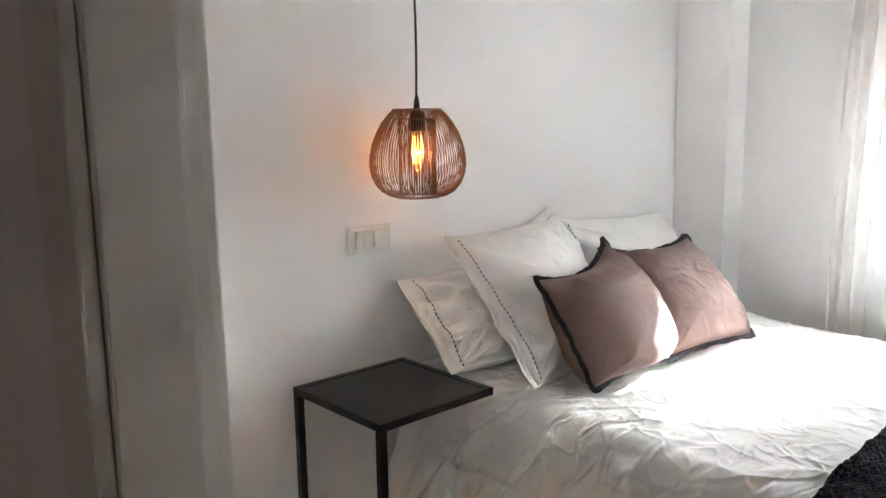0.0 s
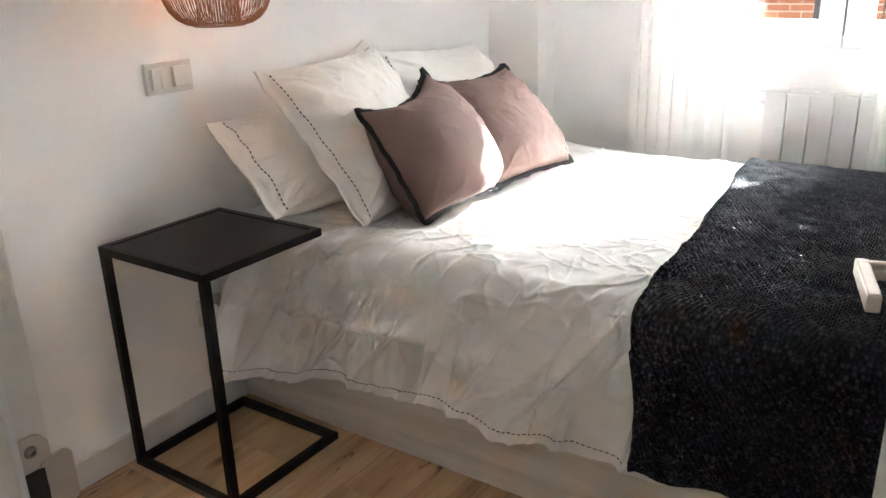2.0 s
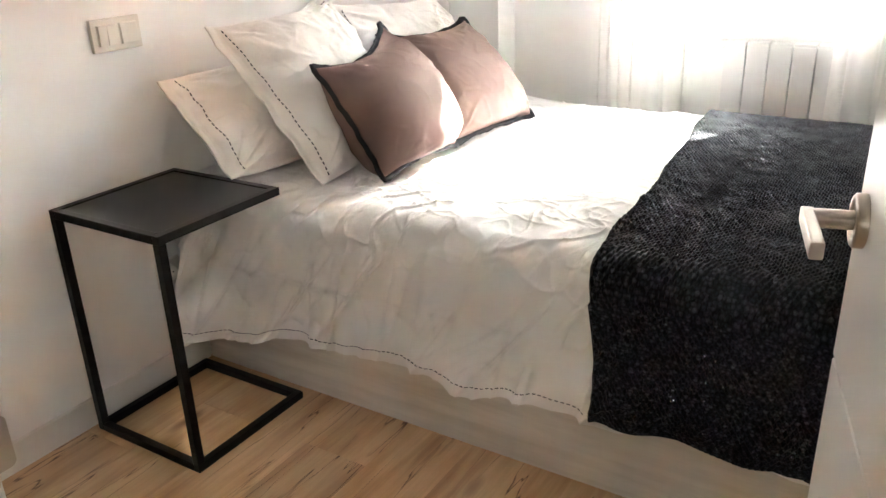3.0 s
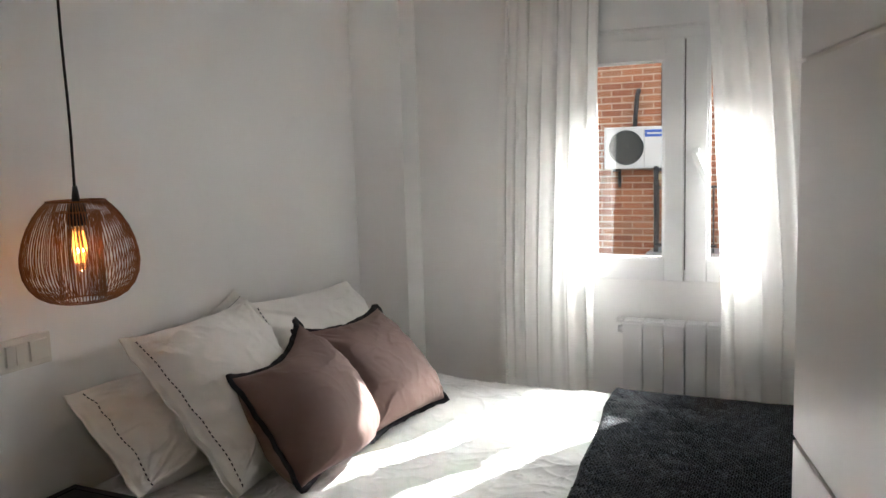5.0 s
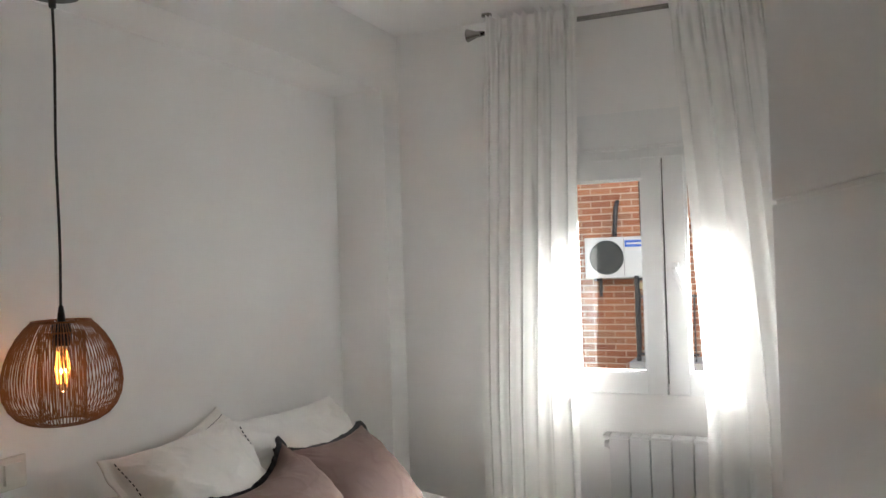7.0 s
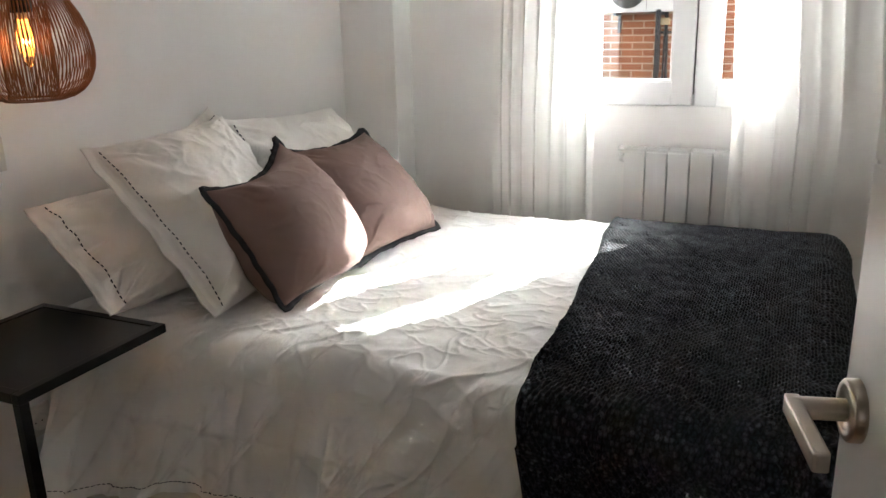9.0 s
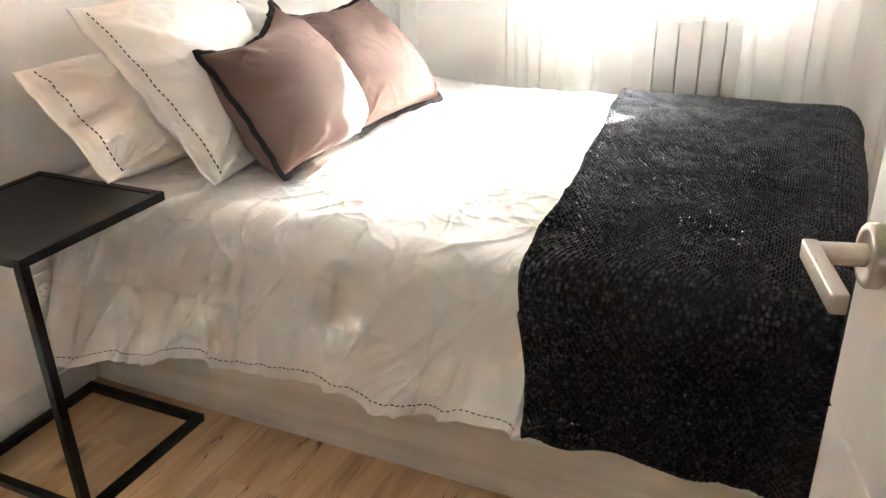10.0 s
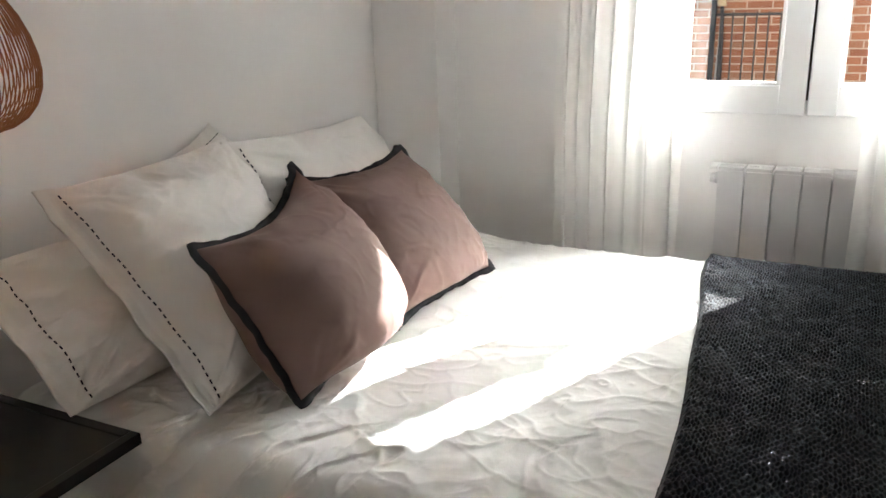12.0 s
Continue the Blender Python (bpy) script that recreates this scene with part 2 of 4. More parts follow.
def sheer_material():
    m, nt, p, out = shader("sheer_curtain")
    v = coords(nt, (1, 60.0, 1.0))
    thread = noise_tex(nt, v, 14.0, 3.0)
    d = nt.nodes.new("ShaderNodeBsdfDiffuse")
    t = nt.nodes.new("ShaderNodeBsdfTranslucent")
    g = nt.nodes.new("ShaderNodeBsdfTransparent")
    col = mixed(nt, thread, (0.87, 0.865, 0.845), (0.90, 0.895, 0.875))
    nt.links.new(col, d.inputs["Color"])
    nt.links.new(col, t.inputs["Color"])
    a = nt.nodes.new("ShaderNodeMixShader")
    a.inputs[0].default_value = 0.52
    nt.links.new(d.outputs[0], a.inputs[1])
    nt.links.new(t.outputs[0], a.inputs[2])
    b = nt.nodes.new("ShaderNodeMixShader")
    b.inputs[0].default_value = 0.008
    nt.links.new(a.outputs[0], b.inputs[1])
    nt.links.new(g.outputs[0], b.inputs[2])
    nt.links.new(b.outputs[0], out.inputs["Surface"])
    return m


def glass_material(name, tint=(1, 1, 1)):
    m, nt, p, out = shader(name)
    p.inputs["Base Color"].default_value = (*tint, 1)
    p.inputs["Transmission Weight"].default_value = 1.0
    p.inputs["Roughness"].default_value = 0.0
    p.inputs["IOR"].default_value = 1.45
    return m


def glow_material(name, col, strength):
    m, nt, p, out = shader(name)
    p.inputs["Base Color"].default_value = (*col, 1)
    p.inputs["Emission Color"].default_value = (*col, 1)
    p.inputs["Emission Strength"].default_value = strength
    return m


M_BRICK = brick_material()
M_OAK = oak_material()
M_LAMINATE = laminate_material()
M_COTTON = cotton_material("white_cotton", (0.75, 0.745, 0.73))
M_PILLOW = cotton_material("white_percale", (0.83, 0.815, 0.785), 700.0)
M_VELVET = velvet_material()
M_KNIT = knit_material()
M_SHEER = sheer_material()
M_GLASS = glass_material("window_glass", (0.97, 0.99, 0.98))
M_BULB = glass_material("bulb_glass", (1.0, 0.86, 0.6))
M_FILAMENT = glow_material("filament", (1.0, 0.36, 0.06), 0.9)


# ---- mesh helpers ----
def link_mesh(name, bm, mat, smooth=False):
    me = bpy.data.meshes.new(name)
    bm.to_mesh(me)
    bm.free()
    me.materials.append(mat)
    if smooth:
        me.polygons.foreach_set("use_smooth", [True] * len(me.polygons))
    return new(name, me)


def part(name, bm, mat, parent, label="", smooth=False):
    """Links a bmesh as one mesh object under a thing or a part."""
    ob = link_mesh(name, bm, mat, smooth)
    ob.parent = parent
    ob.matrix_parent_inverse = parent.matrix_world.inverted() if parent.matrix_world else Matrix()
    if label:
        ob["label"] = label
    return ob


def thing(name, at, label, category, group="", kind=""):
    e = new(name)
    e.empty_display_size = 0.05
    e.matrix_world = Matrix.Translation(at)
    return tagged(e, label, category, group, kind)


def box(bm, x0, y0, z0, x1, y1, z1, bevel=0.0, m=None):
    geo = bmesh.ops.create_cube(bm, size=1.0)
    vs = geo["verts"]
    bmesh.ops.scale(bm, vec=(x1 - x0, y1 - y0, z1 - z0), verts=vs)
    bmesh.ops.translate(bm, vec=((x0 + x1) / 2, (y0 + y1) / 2, (z0 + z1) / 2), verts=vs)
    if bevel:
        es = list({e for v in vs for e in v.link_edges})
        out = bmesh.ops.bevel(bm, geom=es, offset=bevel, segments=2, affect="EDGES", profile=0.6)
        vs = list({v for f in out["faces"] for v in f.verts} | {v for v in vs if v.is_valid})
    if m is not None:
        bmesh.ops.transform(bm, matrix=m, verts=[v for v in vs if v.is_valid])
    return bm


def boxes(*dims, bevel=0.0):
    bm = bmesh.new()
    for d in dims:
        box(bm, *d, bevel=bevel)
    return bm


def lathe(bm, profile, n=32, m=None):
    """A turned body: profile of (radius, z), round the z axis."""
    rings = []
    for r, z in profile:
        if r < 1e-6:
            rings.append([bm.verts.new((0, 0, z))])
        else:
            rings.append([bm.verts.new((r * math.cos(2 * math.pi * i / n), r * math.sin(2 * math.pi * i / n), z)) for i in range(n)])
    made = [v for r in rings for v in r]
    for a, b in zip(rings, rings[1:]):
        for i in range(n):
            j = (i + 1) % n
            if len(a) == 1 and len(b) > 1:
                bm.faces.new((a[0], b[i], b[j]))
            elif len(b) == 1 and len(a) > 1:
                bm.faces.new((a[i], b[0], a[j]))
            elif len(a) > 1:
                bm.faces.new((a[i], b[i], b[j], a[j]))
    if m is not None:
        bmesh.ops.transform(bm, matrix=m, verts=made)
    return bm


def tube(bm, pts, r, n=6, closed=False):
    """A tube of radius r along points."""
    pts = [Vector(p) for p in pts]
    rings, up = [], None
    k = len(pts)
    for i, p in enumerate(pts):
        a = pts[(i - 1) % k] if closed or i > 0 else p
        b = pts[(i + 1) % k] if closed or i < k - 1 else p
        t = (b - a).normalized()
        if up is None:
            up = t.orthogonal().normalized()
        up = (up - t * up.dot(t)).normalized()
        side = t.cross(up)
        rings.append([bm.verts.new(p + r * (math.cos(2 * math.pi * j / n) * up + math.sin(2 * math.pi * j / n) * side)) for j in range(n)])
    pairs = list(zip(rings, rings[1:])) + ([(rings[-1], rings[0])] if closed else [])
    for a, b in pairs:
        for j in range(n):
            q = (j + 1) % n
            bm.faces.new((a[j], a[q], b[q], b[j]))
    if not closed:
        bm.faces.new(rings[0][::-1])
        bm.faces.new(rings[-1])
    return bm


def grid_mesh(name, P, mat, uv=None, smooth=True):
    """A sheet from an array of points [rows, columns, 3]."""
    rows, cols = P.shape[:2]
    idx = np.arange(rows * cols).reshape(rows, cols)
    quads = np.stack([idx[:-1, :-1], idx[:-1, 1:], idx[1:, 1:], idx[1:, :-1]], -1).reshape(-1, 4)
    me = bpy.data.meshes.new(name)
    me.from_pydata(P.reshape(-1, 3).tolist(), [], quads.tolist())
    me.materials.append(mat)
    if uv is not None:
        lay = me.uv_layers.new(name="metres")
        flat = uv.reshape(-1, 2)[quads.reshape(-1)]
        lay.data.foreach_set("uv", flat.astype(np.float32).ravel())
    if smooth:
        me.polygons.foreach_set("use_smooth", [True] * len(me.polygons))
    me.update()
    return new(name, me)


def fractal(X, Y, seed, octaves=4, gain=0.5):
    """Smooth value noise on arrays, about -1 to 1."""
    rng = np.random.RandomState(seed)
    out, amp = np.zeros_like(X), 1.0
    for _ in range(octaves):
        tab = rng.rand(64, 64) * 2 - 1
        xi, yi = np.floor(X).astype(int), np.floor(Y).astype(int)
        fx, fy = X - xi, Y - yi
        fx, fy = fx * fx * (3 - 2 * fx), fy * fy * (3 - 2 * fy)
        g = lambda a, b: tab[a % 64, b % 64]
        out += amp * ((g(xi, yi) * (1 - fx) + g(xi + 1, yi) * fx) * (1 - fy) + (g(xi, yi + 1) * (1 - fx) + g(xi + 1, yi + 1) * fx) * fy)
        X, Y, amp = X * 2.03 + 5.1, Y * 2.03 + 3.7, amp * gain
    return out


def structure(name, bm, mat, label, category="wall"):
    return tagged(link_mesh(name, bm, mat), label, category, kind="structure")


# ---- the room ----
XW, YN, YS, XD = 3.60, 2.35, -0.40, 0.69     # window wall, head wall, foot wall, door wall (room faces)
HC = 2.47                                     # ceiling
BEAM_Y, BEAM_Z, PILLAR_X = 2.115, 2.207, 3.455
WY0, WY1 = 0.585, 1.430                        # window opening along y
structure("wall_north", boxes((XD - 0.095, YN, -0.1, XW + 0.27, YN + 0.12, HC + 0.1)), M_WALL, "smooth white painted wall behind the bed head")
structure("wall_south", boxes((XD, YS - 0.12, -0.1, XW + 0.27, YS, HC + 0.1)), M_WALL, "plain white painted wall at the bed foot")
structure("pillar", boxes((PILLAR_X, BEAM_Y, 0.0, XW, YN, BEAM_Z)), M_WALL, "white painted pillar in the corner of the room", "pillar")
structure("beam", boxes((XD, BEAM_Y, BEAM_Z, XW, YN, HC)), M_WALL, "white painted ceiling beam over the bed head", "beam")
structure("wall_east", boxes(
    (XW, YS, -0.1, XW + 0.12, WY0, HC + 0.1), (XW, WY1, -0.1, XW + 0.12, YN, HC + 0.1), (XW, WY0, -0.1, XW + 0.12, WY1, 0.965), (XW, WY0, 2.041, XW + 0.12, WY1, HC + 0.1),
    (XW + 0.12, YS, -0.1, XW + 0.27, WY0, HC + 0.1), (XW + 0.12, WY1, -0.1, XW + 0.27, YN, HC + 0.1), (XW + 0.12, WY0, -0.1, XW + 0.27, WY1, 0.94), (XW + 0.12, WY0, 1.827, XW + 0.27, WY1, HC + 0.1)),
    M_WALL, "white painted outer wall with the window opening")
# unseen; added to keep sky light off the brick house across
structure("outer_facade", boxes((XW + 0.271, -6, -3, XW + 0.30, WY0 - 0.03, 5.0), (XW + 0.271, WY1 + 0.03, -3, XW + 0.30, 9, 5.0), (XW + 0.271, WY0 - 0.03, -3, XW + 0.30, WY1 + 0.03, 0.90), (XW + 0.271, WY0 - 0.03, 1.827, XW + 0.30, WY1 + 0.03, 5.0)), M_HALL, "plain rendered outside of the own house, unseen, added to block sky light")
structure("ceiling", boxes((-4.0, YS - 0.12, HC, XW, BEAM_Y, HC + 0.1)), M_CEIL, "flat white painted ceiling", "ceiling")
# door wall: the opening runs from the hinge jamb to the latch jamb
DY0, DY1, DH = 0.395, 1.055, 2.06
structure("wall_west", boxes((XD - 0.09, YS, -0.1, XD - 0.002, DY0, HC), (XD - 0.09, DY1, -0.1, XD - 0.002, YN, HC), (XD - 0.09, DY0, DH, XD - 0.002, DY1, HC)), M_WALL, "white painted partition wall with the doorway")
# unseen hall, drawn long so the added fill lamp stands farther from the door
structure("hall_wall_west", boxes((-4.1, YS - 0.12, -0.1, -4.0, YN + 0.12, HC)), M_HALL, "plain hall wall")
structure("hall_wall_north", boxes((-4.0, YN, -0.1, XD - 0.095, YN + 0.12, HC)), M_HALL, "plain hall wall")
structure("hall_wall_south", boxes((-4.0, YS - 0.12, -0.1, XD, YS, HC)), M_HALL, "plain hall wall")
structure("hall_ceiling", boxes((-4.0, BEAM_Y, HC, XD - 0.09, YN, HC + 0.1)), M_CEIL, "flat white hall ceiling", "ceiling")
structure("baseboard_north", boxes((XD, YN - 0.013, 0.0, 1.95, YN, 0.08), bevel=0.002), M_LACQUER, "white lacquered baseboard along the head wall", "baseboard")
structure("baseboard_west", boxes((XD - 0.002, 1.12, 0.0, XD + 0.011, YN - 0.013, 0.08), bevel=0.002), M_LACQUER, "white lacquered baseboard along the door wall", "baseboard")
structure("subfloor", boxes((-4.0, YS, -0.1, XW, YN, -0.009)), M_BRASSHOLE, "dark underlay below the planks", "floor")

# ---- doorway and door ----
door_frame = thing("door_frame", (XD, DY1, 0), "white lacquered door frame with a rebate and steel strike plate", "door frame", kind="structure")
LY = 1.035                                    # rebate face of the latch jamb
part("jamb", boxes((0.601, 1.020, 0.0, 0.664, DY1 + 0.02, DH), (0.664, LY, 0.0, 0.688, DY1 + 0.02, DH), bevel=0.0015), M_LACQUER, door_frame)
part("jamb", boxes((0.601, DY0 - 0.02, 0.0, 0.664, 0.430, DH), (0.664, DY0 - 0.02, 0.0, 0.688, 0.413, DH), bevel=0.0015), M_LACQUER, door_frame)
part("head_jamb", boxes((0.601, DY0 - 0.02, DH - 0.005, 0.688, DY1 + 0.02, DH + 0.03), bevel=0.0015), M_LACQUER, door_frame)
part("door_seal", boxes((0.6645, 1.022, 0.0, 0.670, LY - 0.001, DH - 0.006), bevel=0.001), M_PVC, door_frame, "white rubber door seal")
for y0, y1, z0, z1 in ((1.028, 1.105, 0.0, DH + 0.075), (0.345, 0.422, 0.0, DH + 0.075), (0.422, 1.028, DH + 0.003, DH + 0.075)):
    part("casing", boxes((0.586, y0, z0, 0.600, y1, z1), bevel=0.003), M_LACQUER, door_frame)
for y0, y1, z0, z1 in ((1.042, 1.119, 0.0, DH + 0.075), (0.335, 0.392, 0.0, DH + 0.075), (0.392, 1.042, DH + 0.003, DH + 0.075)):
    part("casing", boxes((0.6875, y0, z0, 0.700, y1, z1), bevel=0.003), M_LACQUER, door_frame)
SZ = 0.9405


def rounded_plate(x0, x1, z0, z1, y0, y1, radius, n=6):
    """A thin upright sheet with rounded corners."""
    bm = bmesh.new()
    ring = []
    for cx, cz, a0 in ((x1 - radius, z1 - radius, 0), (x0 + radius, z1 - radius, 90), (x0 + radius, z0 + radius, 180), (x1 - radius, z0 + radius, 270)):
        for k in range(n + 1):
            a = radians(a0 + 90 * k / n)
            ring.append((cx + radius * math.cos(a), cz + radius * math.sin(a)))
    front = [bm.verts.new((x, y0, z)) for x, z in ring]
    back = [bm.verts.new((x, y1, z)) for x, z in ring]
    bm.faces.new(front)
    bm.faces.new(back[::-1])
    for k in range(len(ring)):
        q = (k + 1) % len(ring)
        bm.faces.new((front[k], back[k], back[q], front[q]))
    bmesh.ops.recalc_face_normals(bm, faces=bm.faces)
    return bm


strike = part("strike_plate", rounded_plate(0.666, 0.694, SZ - 0.040, SZ + 0.040, LY - 0.003, LY - 0.0005, 0.011), M_NICKEL, door_frame, "brushed nickel strike plate")
part("lip", rounded_plate(0.685, 0.708, SZ - 0.0225, SZ + 0.0190, LY - 0.0042, LY - 0.0012, 0.005), M_NICKEL, strike)
# dark slab on the uncut plate paints the shade of its opening
part("latch_hole_shade", boxes((0.671, LY - 0.0052, SZ - 0.018, 0.687, LY - 0.0030, SZ + 0.014)), M_BRASSHOLE, strike)
part("latch_tab", boxes((0.6835, LY - 0.0062, SZ - 0.006, 0.6868, LY - 0.0052, SZ + 0.002)), M_BLACK, strike)
for dz in (-0.0290, 0.0290):
    bm = lathe(bmesh.new(), [(0.0, 0.0014), (0.0016, 0.0014), (0.0018, 0.0024), (0.0036, 0.002), (0.0046, 0.0)], 16, pose(0.681, LY - 0.003, SZ + dz, 90, 0, 0))
    part("screw", bm, M_CHROME, strike)

LEAF = Matrix.Translation((0.7194, 0.4186, 0)) @ pose(0, 0, 0, 0, 0, 14.3)
door = thing("door_1", (0.7194, 0.4186, 0), "white lacquered door with horizontal grooves, standing open", "door", kind="structure")


def leaf_part(name, bm, mat, parent, label="", smooth=False):
    bmesh.ops.transform(bm, matrix=LEAF, verts=bm.verts)
    return part(name, bm, mat, parent, label, smooth)


leaf_part("door_core", boxes((0.002, -0.031, 0.01, 0.623, -0.004, 2.035)), M_LACQUER, door)
grooves = [0.01, 0.451, 0.817, 1.184, 1.549, 2.035]
for a, b in zip(grooves, grooves[1:]):
    leaf_part("door_panel", boxes((0.0, -0.0045, a + (0.0022 if a > 0.02 else 0), 0.625, 0.0, b - (0.0022 if b < 2 else 0)), bevel=0.0016), M_LEAF, door)
    leaf_part("door_panel", boxes((0.0, -0.035, a + (0.0022 if a > 0.02 else 0), 0.625, -0.0305, b - (0.0022 if b < 2 else 0)), bevel=0.0016), M_LEAF, door)
HX, HZ = 0.588, 0.984
handle = leaf_part("door_handle", lathe(bmesh.new(), [(0.0265, 0.0), (0.0265, 0.0085), (0.0245, 0.0105), (0.017, 0.0105), (0.0165, 0.0095), (0.0, 0.0095)], 40, pose(HX, 0, HZ, -90, 0, 0)), M_NICKEL, door, "brushed nickel lever handle on a round rose", True)
leaf_part("neck", lathe(bmesh.new(), [(0.0095, 0.009), (0.0095, 0.040), (0.0085, 0.055)], 24, pose(HX, 0, HZ, -90, 0, 0)), M_NICKEL, handle, "", True)
bm = bmesh.new()
box(bm, HX - 0.088, 0.044, HZ - 0.0085, HX + 0.0095, 0.0565, HZ + 0.0085, bevel=0.0025)
leaf_part("lever", bm, M_NICKEL, handle)
leaf_part("rose", lathe(bmesh.new(), [(0.0265, 0.0), (0.0265, 0.0085), (0.0245, 0.0105), (0.0, 0.0105)], 32, pose(HX, -0.035, HZ, 90, 0, 0)), M_NICKEL, handle, "", True)
leaf_part("latch", boxes((0.6205, -0.026, HZ - 0.07, 0.626, -0.009, HZ + 0.07), bevel=0.001), M_CHROME, door, "steel latch plate")
for z in (0.25, 1.02, 1.8):
    bm = lathe(bmesh.new(), [(0.0, -0.045), (0.006, -0.045), (0.006, 0.045), (0.0, 0.045)], 12, pose(0.0, -0.040, z))
    leaf_part("hinge", bm, M_CHROME, door, "steel hinge")

# ---- window ----
win = thing("window_1", (XW, 1.008, 0.954), "white plastic casement window with two sashes, closed", "window", kind="structure")
FX = 3.587
part("window_frame", boxes((FX + 0.012, WY0 - 0.001, 0.957, 3.668, WY0 + 0.03, 1.894), (FX + 0.012, WY1 - 0.03, 0.957, 3.668, WY1 + 0.001, 1.894),
     (FX + 0.012, WY0 + 0.03, 0.957, 3.668, WY1 - 0.03, 0.995), (FX + 0.012, WY0 + 0.03, 1.852, 3.668, WY1 - 0.03, 1.894), bevel=0.002), M_PVC, win)


def sash(y0, y1, gy0, gy1):
    s = part("sash", boxes((FX - 0.002, y0, 0.954, FX + 0.055, gy0, 1.858), (FX - 0.002, gy1, 0.954, FX + 0.055, y1, 1.858),
             (FX - 0.002, gy0, 0.954, FX + 0.055, gy1, 1.038), (FX - 0.002, gy0, 1.780, FX + 0.055, gy1, 1.858), bevel=0.003), M_PVC, win)
    part("glazing_bead", boxes((FX + 0.006, gy0 - 0.002, 1.036, FX + 0.024, gy0 + 0.010, 1.782), (FX + 0.006, gy1 - 0.010, 1.036, FX + 0.024, gy1 + 0.002, 1.782),
         (FX + 0.006, gy0 + 0.010, 1.036, FX + 0.024, gy1 - 0.010, 1.046), (FX + 0.006, gy0 + 0.010, 1.772, FX + 0.024, gy1 - 0.010, 1.782), bevel=0.002), M_PVC, s)
    pane = part("pane", boxes((FX + 0.024, gy0 - 0.004, 1.034, FX + 0.028, gy1 + 0.004, 1.784)), M_GLASS, s, "clear window glass")
    pane.visible_shadow = False
    return s


sash(1.0115, 1.418, 1.083, 1.350)
right = sash(0.597, 1.0055, 0.664, 0.929)
# solid dark strip in the slit between the sashes, its shade painted
part("sash_gap_shade", boxes((FX + 0.02, 1.0056, 0.956, FX + 0.05, 1.0114, 1.856)), M_BRASSHOLE, win)
bm = boxes((FX - 0.014, 0.955, 1.395, FX - 0.002, 0.981, 1.455), bevel=0.004)
wh = part("window_handle", bm, M_PVC, right, "white window handle")
bm = bmesh.new()
box(bm, -0.008, -0.011, -0.115, 0.008, 0.011, 0.012, bevel=0.005, m=Matrix.Translation((FX - 0.030, 0.968, 1.425)) @ pose(0, 0, 0, -24, 0, 0))
part("lever", bm, M_PVC, wh)
shutter = thing("shutter_box", (XW, 1.008, 1.894), "white roller shutter box panel above the window", "shutter box", kind="structure")
part("front_panel", boxes((XW - 0.008, WY0 - 0.02, 1.903, XW + 0.012, WY1 + 0.02, 2.041), bevel=0.002), M_PVC, shutter)
part("bottom_rail", boxes((XW - 0.012, WY0 - 0.02, 1.892, XW + 0.010, WY1 + 0.02, 1.901), bevel=0.002), M_PVC, shutter)
part("outer_lid", boxes((XW + 0.10, WY0, 1.827, XW + 0.119, WY1, 2.04)), M_PVC, shutter)
structure("window_sill", boxes((XW + 0.07, WY0 - 0.02, 0.93, XW + 0.30, WY1 + 0.02, 0.945), bevel=0.003), M_CONCRETE, "stone outer window sill", "sill")


# ---- curtains and rod ----
RX = 3.495
rod = thing("curtain_rod", (RX, 1.655, HC), "satin steel curtain rod hung from the ceiling", "curtain rod")
part("pole", lathe(bmesh.new(), [(0.0, 0.0), (0.0095, 0.0), (0.0095, 1.93), (0.0, 1.93)], 20, pose(RX, 1.68, 2.395, 90, 0, 0)), M_CHROME, rod, "", True)
part("finial", lathe(bmesh.new(), [(0.0, -0.012), (0.006, -0.012), (0.006, 0.006), (0.0115, 0.006), (0.0115, 0.016), (0.011, 0.02), (0.026, 0.062), (0.0255, 0.066), (0.0, 0.068)], 28, pose(RX, 1.675, 2.395, -90, 0, 0)), M_CHROME, rod, "cone-shaped steel finial", True)
for by in (1.655, 0.80, -0.05):
    b = part("bracket", lathe(bmesh.new(), [(0.0, 0.0), (0.021, 0.0), (0.021, -0.009), (0.007, -0.011), (0.0065, -0.075), (0.0, -0.075)], 24, pose(RX, by, HC)), M_CHROME, rod, "", True)
    part("ring", tube(bmesh.new(), [(RX + 0.0125 * math.cos(a), by, 2.395 + 0.0125 * math.sin(a)) for a in np.linspace(0, 2 * math.pi, 16, endpoint=False)], 0.0035, 6, True), M_CHROME, b, "", True)


